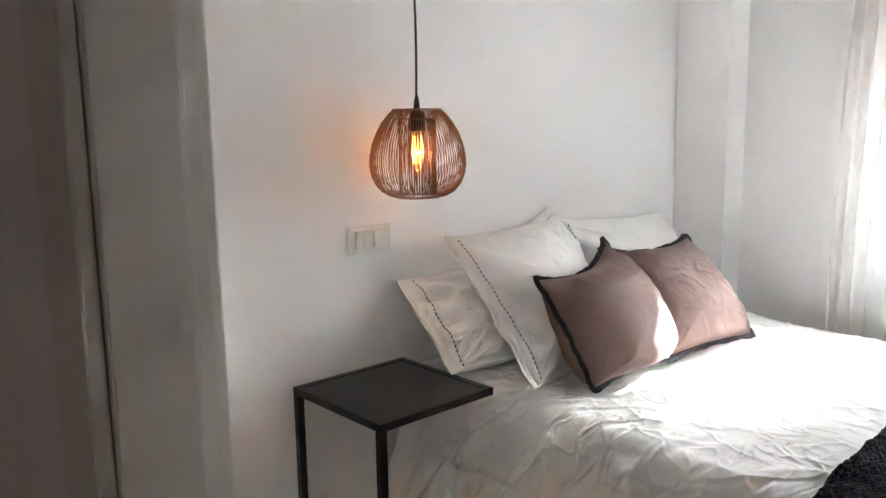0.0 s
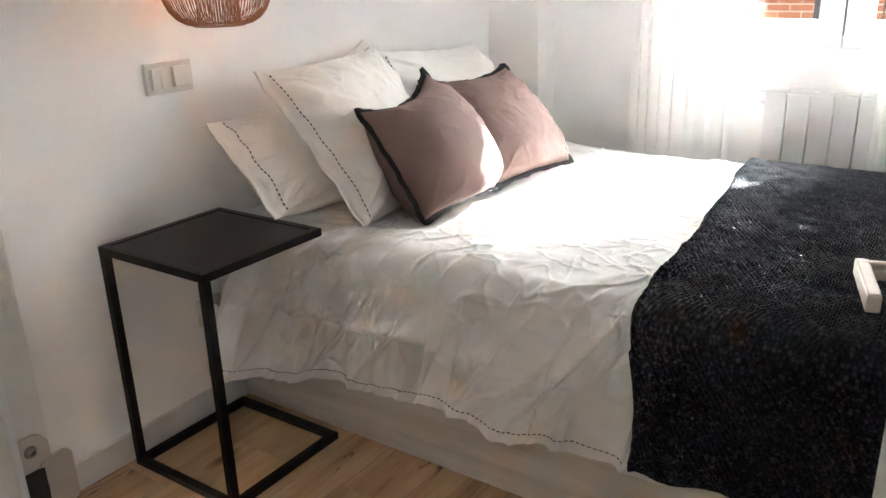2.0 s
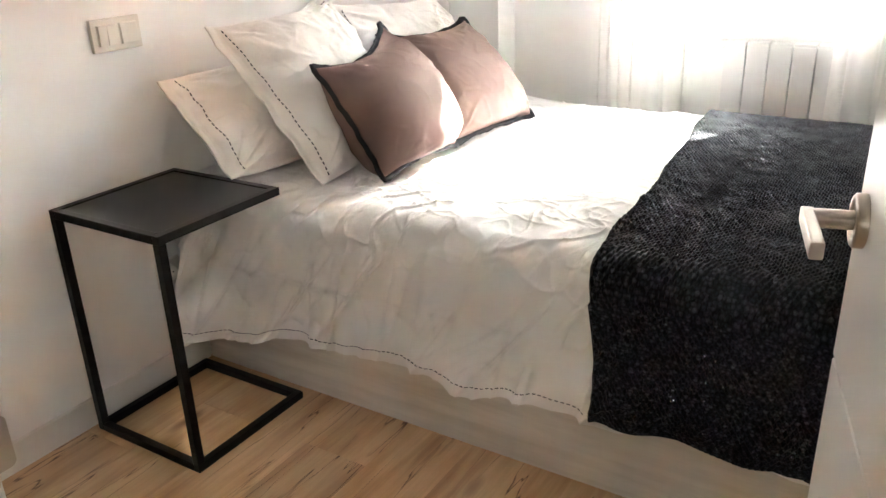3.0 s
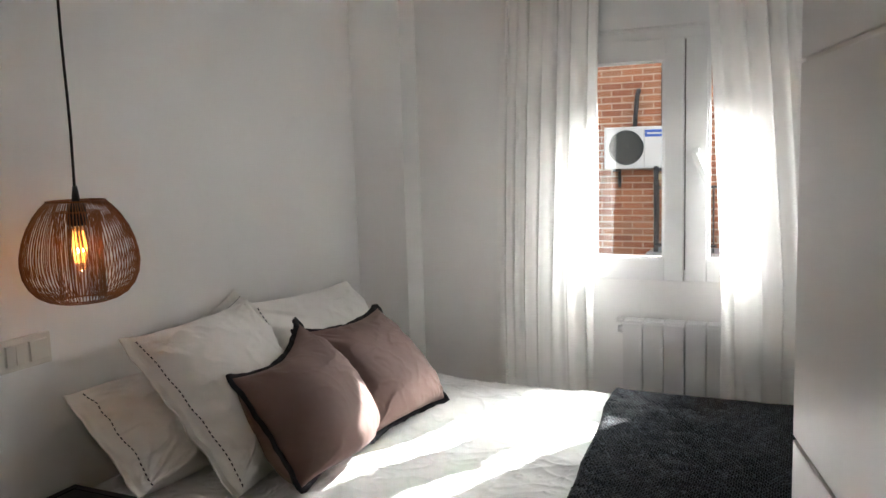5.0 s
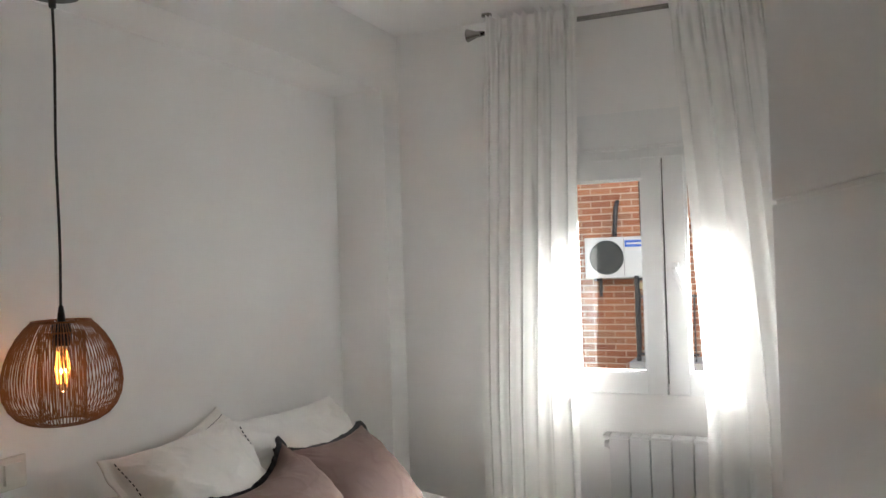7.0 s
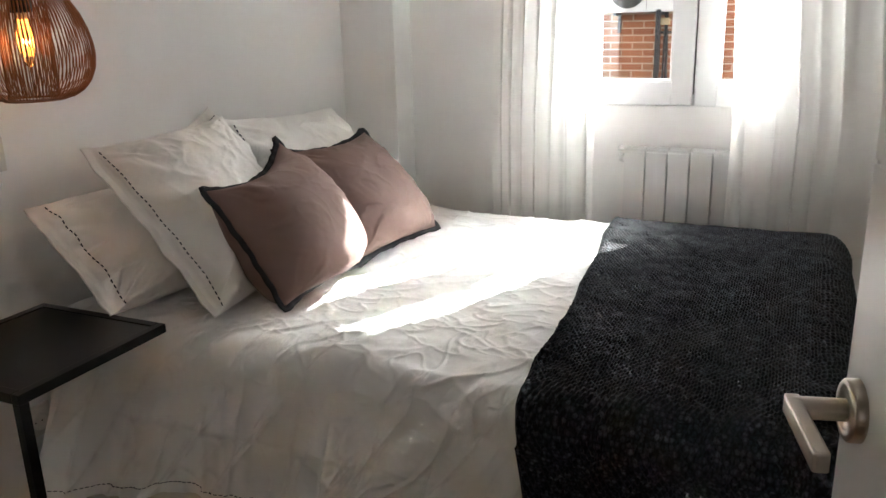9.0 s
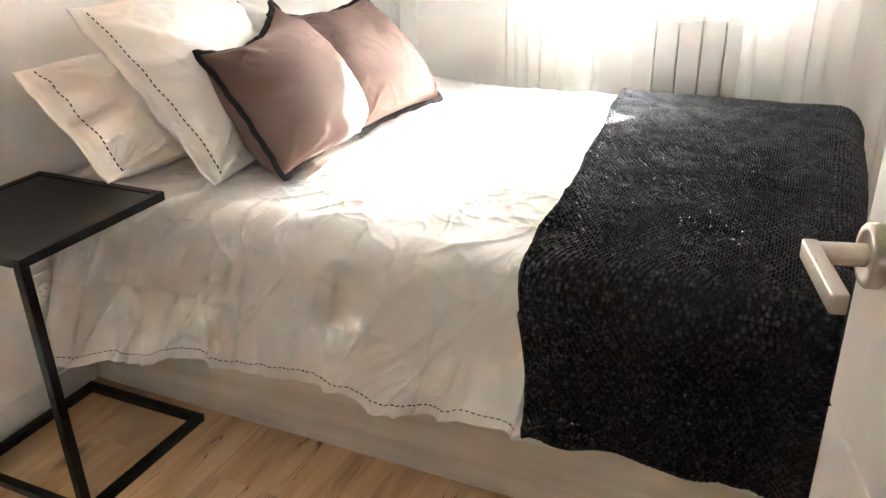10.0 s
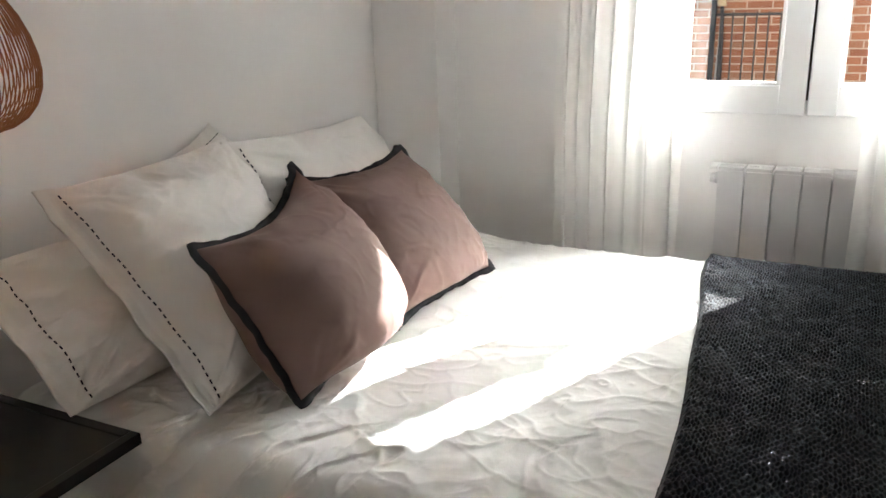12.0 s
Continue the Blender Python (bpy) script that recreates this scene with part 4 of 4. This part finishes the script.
# ---- pillows and cushions ----
def puff(name, TL, TR, BL, BR, front, back, mat, seed, pinch=(0.06, 0.06, 0.06, 0.06), sag=0.25, crease=0.006, flange=0.0, flange_side="left", n=110, power=2.6, swell=(0.0, 0.0)):
    """A stuffed pillow between four corners; front and back are its swell to either side of that patch."""
    TL, TR, BL, BR = (np.array(q) for q in (TL, TR, BL, BR))
    a = np.linspace(-1, 1, n)
    U, V = np.meshgrid(a, a)                   # U: left to right, V: bottom to top
    # edges bow inward between the corners
    top_in, bottom_in, left_in, right_in = pinch
    Ue = U * (1 - np.where(U < 0, left_in, right_in) * (1 - V ** 2) * np.abs(U) ** 2)
    Ve = V * (1 - np.where(V > 0, top_in, bottom_in) * (1 - U ** 2) * np.abs(V) ** 2)
    s, t = (Ue + 1)[..., None] / 2, (Ve + 1)[..., None] / 2
    mid = (1 - s) * (1 - t) * BL + s * (1 - t) * BR + (1 - s) * t * TL + s * t * TR
    normal = np.cross((TR + BR - TL - BL), (TL + TR - BL - BR))
    normal = normal / np.linalg.norm(normal)
    W = U.copy()
    if flange:
        if flange_side == "left":
            W = np.clip((U - (-1 + flange)) / (2 - flange) * 2 - 1, -1, 1)
            body = np.clip(1 - np.abs(W) ** power, 0, 1) * np.clip(1 - np.abs(V) ** power, 0, 1)
        else:
            W = np.clip((V + 1) / (2 - flange) * 2 - 1, -1, 1)
            body = np.clip(1 - np.abs(W) ** power, 0, 1) * np.clip(1 - np.abs(U) ** power, 0, 1)
    else:
        body = np.clip(1 - np.abs(U) ** power, 0, 1) * np.clip(1 - np.abs(V) ** power, 0, 1)
    body = body ** 0.55 * (1 - sag * V * 0.6)
    rad = np.arctan2(V, U)
    rr = np.sqrt(U ** 2 + V ** 2)
    wr = crease * (np.clip(ridges(U * 2.2 + V * 1.1, V * 2.4 - U * 0.8, seed, 3), -1, 1) ** 3 * 0.8 + 0.7 * fractal(U * 1.8, V * 1.8, seed + 5, 3))
    star = crease * 1.2 * np.sin(rad * 13 + 3 * fractal(rr * 2, rad, seed + 7, 2)) * smooth01((rr - 0.55) / 0.5)
    # pulls that run in from the corners
    pull = np.zeros_like(U)
    for su in (-1, 1):
        for sv in (-1, 1):
            du, dv = 1 - su * U, 1 - sv * V
            ang, far_off = np.arctan2(dv, du), np.hypot(du, dv)
            pull += np.clip(np.sin(ang * 11 + 2.5 * fractal(ang * 2 + su, far_off * 1.5 + sv, seed + 13, 2)), 0, 1) ** 2 * np.exp(-((far_off - 0.38) / 0.26) ** 2)
    bend = 0.25 * fractal(U * 2, V * 2, seed + 17, 2)
    fine = np.clip(ridges(U * 3.2 + V * 2.6 + bend, V * 2.0 - U * 1.4 + bend, seed + 19, 2), 0, 1) ** 8
    wr = wr + crease * (1.7 * pull + 0.35 * fine)
    fl = (1 - np.clip(body * 4, 0, 1)) * 0.006 * fractal(U * 3 + 1, V * 4, seed + 9, 2) if flange else 0
    # the stuffed front leans out over its right and bottom seams
    Up, Vp = np.clip(U, 0, 1), np.clip(-V, 0, 1)
    over_r = swell[0] * Up ** 2 * (1 - Up ** 6) * (1 - V ** 2)
    over_b = swell[1] * Vp ** 2 * (1 - Vp ** 6) * (1 - U ** 2)
    ax, ay = (TR + BR - TL - BL) / 4, (BL + BR - TL - TR) / 4
    lean = over_r[..., None] * ax + over_b[..., None] * ay
    F = mid + lean + normal * (0.002 + front * body + (wr + star) * np.clip(body * 2.5, 0, 1) + fl)[..., None]
    B = mid - normal * (0.002 + back * body - (wr * 0.7) * np.clip(body * 2.5, 0, 1) - fl)[..., None]
    idx = np.arange(n * n).reshape(n, n)
    q = np.stack([idx[:-1, :-1], idx[:-1, 1:], idx[1:, 1:], idx[1:, :-1]], -1).reshape(-1, 4)
    faces = q.tolist() + (q[:, ::-1] + n * n).tolist()
    rim = list(idx[0, :]) + list(idx[1:, -1]) + list(idx[-1, -2::-1]) + list(idx[-2:0:-1, 0])
    faces += [[int(rim[k]), int(rim[k] + n * n), int(rim[(k + 1) % len(rim)] + n * n), int(rim[(k + 1) % len(rim)])] for k in range(len(rim))]
    me = bpy.data.meshes.new(name)
    me.from_pydata(np.concatenate([F.reshape(-1, 3), B.reshape(-1, 3)]).tolist(), [], faces)
    me.materials.append(mat)
    me.polygons.foreach_set("use_smooth", [True] * len(me.polygons))
    me.update()
    return new(name, me), F, mid, normal, [mid.reshape(-1, 3)[k] for k in rim]


def white_pillow(TL, TR, BL, BR, front, back, seed, label, flange=0.14, side="left", **kw):
    ob, F, mid, normal, rim = puff("pillow", TL, TR, BL, BR, front, back, M_PILLOW, seed, pinch=(0.07, 0.0, 0.02, 0.05), sag=0.3, crease=0.0055, flange=flange, flange_side=side, **kw)
    tagged(ob, label, "pillow", "white pillows on the bed")
    k = 7
    line = F[2:-2, k] if side == "left" else F[-1 - k, 2:-2]
    pad = np.concatenate([line[:1].repeat(4, 0), line, line[-1:].repeat(4, 0)])
    line = np.stack([np.convolve(pad[:, q], np.ones(9) / 9, "valid") for q in range(3)], -1)
    stitch_line([tuple(p) for p in line + normal * 0.0022], ob, normal, 0.0150)
    return ob


def piping_band(rim, normal, wide=0.0095, thick=0.0062):
    """A soft flat band sewn round the seam, wavy, and fuller at the corners."""
    bm = bmesh.new()
    pts = [Vector(p) for p in rim]
    nn = Vector(normal)
    mid = sum(pts, Vector()) / len(pts)
    k, rings, run = len(pts), [], 0.0
    reach = max((p - mid).length for p in pts)
    for i, p in enumerate(pts):
        run += (p - pts[i - 1]).length if i else 0.0
        t = (pts[(i + 1) % k] - pts[i - 1]).normalized()
        o = nn.cross(t).normalized()
        if o.dot(p - mid) < 0:
            o = -o
        ear = max(0.0, (p - mid).length / reach - 0.82) / 0.18
        w = wide * (1 + 0.45 * ear + 0.09 * math.sin(run * 47) + 0.06 * math.sin(run * 113))
        at = p + o * w * 0.55 + nn * (0.0018 * math.sin(run * 58 + 1) + 0.001 * math.sin(run * 131))
        rings.append([bm.verts.new(at + o * w * math.cos(a) + nn * thick * math.sin(a)) for a in (q * math.pi / 5 for q in range(10))])
    for a, b in zip(rings, rings[1:] + rings[:1]):
        for j in range(10):
            q = (j + 1) % 10
            bm.faces.new((a[j], a[q], b[q], b[j]))
    bmesh.ops.recalc_face_normals(bm, faces=bm.faces)
    return bm


def velvet_cushion(TL, TR, BL, BR, front, back, seed, label, pinch=(0.19, 0.04, 0.07, -0.03), swell=(0.0, 0.0)):
    ob, F, mid, normal, rim = puff("cushion", TL, TR, BL, BR, front, back, M_VELVET, seed, pinch=pinch, sag=0.4, crease=0.0032, power=2.4, swell=swell)
    tagged(ob, label, "cushion", "mauve cushions on the bed")
    part("piping", piping_band(rim, normal), M_PIPING, ob, "black piped edge", True)
    return ob


white_pillow((1.905, 2.325, 0.868), (2.62, 2.325, 0.88), (1.900, 2.085, 0.630), (2.62, 2.085, 0.615), 0.065, 0.120, 101, "white pillow with navy stitched hem leaning on the wall", 0.06)
white_pillow((2.360, 2.318, 0.965), (2.600, 2.328, 1.035), (2.50, 2.16, 0.62), (2.95, 2.16, 0.64), 0.055, 0.010, 131, "white pillow standing on end behind the others", 0.14, "top")
white_pillow((2.475, 2.185, 1.015), (3.285, 2.315, 0.952), (2.50, 2.03, 0.610), (3.25, 2.03, 0.605), 0.085, 0.030, 121, "long white pillow with a stitched hem", 0.10)
white_pillow((2.022, 2.242, 1.000), (2.515, 2.205, 1.020), (2.047, 1.897, 0.600), (2.53, 1.960, 0.605), 0.110, 0.060, 111, "large square white pillow with a navy stitched hem", 0.10)
velvet_cushion((2.106, 1.940, 0.899), (2.584, 2.061, 0.940), (2.129, 1.752, 0.616), (2.520, 1.765, 0.612), 0.140, 0.120, 141, "mauve velvet cushion with black piping, catching the sun", (0.30, 0.10, 0.06, 0.12), (0.26, 0.55))
velvet_cushion((2.590, 2.075, 0.905), (2.998, 2.006, 0.911), (2.548, 1.785, 0.610), (2.976, 1.735, 0.606), 0.105, 0.075, 151, "mauve velvet cushion with black piping in the shade", (0.17, 0.05, 0.06, 0.10), (0.12, 0.40))

# ---- outside: courtyard and the house across ----
GZ = -3.0
tagged(link_mesh("ground", boxes((3.9, -400, GZ - 0.2, 900, 400, GZ)), M_CONCRETE), "grey concrete courtyard ground", "ground", kind="structure")
house = thing("brick_house", (9.0, 3.0, GZ), "red brick house across the courtyard", "house")
# unseen end and top of the house, set to pass the sun and limit sky
FYA, FYB, FZT = -0.25, 9.0, 7.0
part("wall", boxes((9.012, FYA, GZ, 9.35, FYB, FZT)), M_MORTAR, house, "mortar behind the bricks")
# unseen wall added below the sun's path to cut sky light on the bed
part("sky_block_wall", boxes((12.0, -16.0, GZ, 12.4, FYA, 6.3)), M_HALL, house, "plain unseen wall added to block the low sky")
part("roof", boxes((8.85, FYA - 0.1, FZT, 9.6, FYB, FZT + 0.12), bevel=0.01), M_CONCRETE, house)
PITCH, BL_, GAP = 0.069, 0.215, 0.013
brick = bmesh.new()
box(brick, -0.006, -(BL_ - GAP) / 2, -(PITCH - GAP) / 2, 0.04, (BL_ - GAP) / 2, (PITCH - GAP) / 2, bevel=0.0)
brick_me = bpy.data.meshes.new("brick")
brick.to_mesh(brick_me)
brick.free()
brick_me.materials.append(M_BRICK)
far = bmesh.new()
rng = random.Random(4)
made = 0
for k in range(int((FZT - GZ) / PITCH)):
    z = GZ + (k + 0.5) * PITCH
    for i in range(int((FYB - FYA) / BL_) - 1):
        y = FYA + (i + 0.5 + 0.5 * (k % 2)) * BL_
        x = 9.006 + rng.uniform(-0.003, 0.003)
        if 0.95 < y < 2.85 and 0.3 < z < 2.4 and made < 300:
            o = new("brick", brick_me)
            o.parent = house
            o.matrix_parent_inverse = house.matrix_world.inverted()
            o.location = (x, y, z)
            made += 1
        elif -1.5 < z < 4.5 and y < 5.5:
            vs = [far.verts.new((x - 0.006 if a == 0 else x + 0.03, y + b * (BL_ - GAP) / 2, z + e * (PITCH - GAP) / 2)) for a in (0, 1) for b in (-1, 1) for e in (-1, 1)]
            for f in ((0, 1, 3, 2), (0, 2, 6, 4), (1, 5, 7, 3), (0, 4, 5, 1), (2, 3, 7, 6)):
                far.faces.new([vs[q] for q in f])
bmesh.ops.recalc_face_normals(far, faces=far.faces)
o = part("brickwork", far, M_BRICK, house)
o["kind"] = "stuff"

ac = thing("ac_unit", (8.99, 2.2, 1.21), "white outdoor air conditioner on the brick wall", "air conditioner")
AY0, AY1, AZ0, AZ1 = 1.90, 2.56, 1.225, 1.645
part("casing", boxes((8.72, AY0, AZ0, 8.99, AY1, AZ1), bevel=0.012), M_ACWHITE, ac)
FYC, FZC = 2.335, 1.438
part("fan_grille", lathe(bmesh.new(), [(0.0, 0.004), (0.165, 0.004), (0.172, 0.010), (0.176, 0.0)], 40, pose(8.72, FYC, FZC, 0, -90, 0)), M_ACDARK, ac, "dark round fan grille")
for r in (0.05, 0.085, 0.12, 0.155):
    part("grille_ring", tube(bmesh.new(), [(8.712, FYC + r * math.cos(a), FZC + r * math.sin(a)) for a in np.linspace(0, 2 * math.pi, 36, endpoint=False)], 0.003, 5, True), M_IRON, ac)
part("fan_hub", lathe(bmesh.new(), [(0.03, 0.004), (0.028, 0.014), (0.0, 0.016)], 20, pose(8.72, FYC, FZC, 0, -90, 0)), M_ACDARK, ac)
part("label_plate", boxes((8.716, 1.935, AZ1 - 0.105, 8.722, 2.145, AZ1 - 0.035)), M_BLUE, ac, "blue maker's label")
part("label_bar", boxes((8.713, 1.955, AZ1 - 0.080, 8.717, 2.125, AZ1 - 0.062)), M_ACWHITE, ac)
part("panel_seam", boxes((8.717, 2.152, AZ0 + 0.02, 8.722, 2.156, AZ1 - 0.02)), M_ACDARK, ac)
for y in (2.0, 2.46):
    part("bracket", boxes((8.74, y - 0.015, AZ0 - 0.03, 8.995, y + 0.015, AZ0 + 0.002), (8.965, y - 0.015, AZ0 - 0.20, 8.995, y + 0.015, AZ0 - 0.03)), M_IRON, ac)
hose = thing("insulated_pipe", (8.96, 2.28, 1.645), "black insulated pipe rising on the brick wall", "pipe")
part("pipe", tube(bmesh.new(), [(8.93, 2.29, 1.64), (8.95, 2.285, 1.75), (8.955, 2.27, 1.96), (8.965, 2.262, 2.00), (9.0, 2.26, 2.02)], 0.024, 10), M_BLACK, hose, "", True)
for k, (y, r) in enumerate(((2.02, 0.008), (2.075, 0.006), (2.00, 0.014))):
    cb = thing("wall_cable", (8.985, y, 0.2), "thin cable running down the brick wall", "cable")
    part("cable", tube(bmesh.new(), [(8.985, y + 0.02 * math.sin(q * 0.9 + k), -1.0 + q * 0.45) for q in range(9 + (k % 2) * -4 + 1)], r, 6), M_IRON if k else M_CONCRETE, cb, "", True)
jb = thing("junction_box", (8.97, 2.03, 1.15), "beige junction box on the brick wall", "junction box")
part("box", boxes((8.93, 1.965, 1.10, 8.995, 2.06, 1.165), bevel=0.006), plain("beige_plastic", (0.5, 0.40, 0.24), 0.6), jb)
rail = thing("iron_grille", (8.6, 1.7, 0.45), "black iron bar grille before the brick wall", "grille")
for z in (0.47, 1.04):
    part("rail", boxes((8.59, 1.44, z - 0.012, 8.61, 2.03, z + 0.012)), M_IRON, rail)
for k in range(6):
    y = 1.47 + k * 0.096
    part("bar", boxes((8.593, y - 0.007, 0.40, 8.607, y + 0.007, 1.06)), M_IRON, rail)
part("post", boxes((8.58, 1.995, -1.0, 8.62, 2.035, 1.25)), M_IRON, rail)
part("ledge", boxes((8.5, 1.30, 0.33, 9.012, 2.10, 0.40), bevel=0.01), M_CONCRETE, rail)

# ---- floor planks, last ----
floor = thing("floor", (0.7, 0, 0), "oak laminate floor with knots and dark cracks", "floor", kind="structure")
PW, PL = 0.192, 1.26
plank_meshes = {}
rng = random.Random(12)


def plank(x0, x1, y0, y1):
    key = (round(x1 - x0, 3), round(y1 - y0, 3))
    if key not in plank_meshes:
        bm = boxes((0.0004, 0.0004, -0.009, x1 - x0 - 0.0004, y1 - y0 - 0.0004, 0.0), bevel=0.0005)
        me = bpy.data.meshes.new("plank")
        bm.to_mesh(me)
        bm.free()
        me.materials.append(M_OAK)
        plank_meshes[key] = me
    o = new("plank", plank_meshes[key])
    o.parent = floor
    o.matrix_parent_inverse = floor.matrix_world.inverted()
    o.location = (x0, y0, 0)


row = 0
y = YN - 0.19
while y > YS - PW:
    start = -4.0 - rng.choice((0.1, 0.35, 0.55, 0.8, 1.0))
    x = start
    while x < XW:
        a, b = max(x, -4.0), min(x + PL, XW)
        q0, q1 = max(y, YS), min(y + PW, YN)
        if b - a > 0.02 and q1 - q0 > 0.01:
            plank(a, b, q0, q1)
        x += PL
    y -= PW
    row += 1
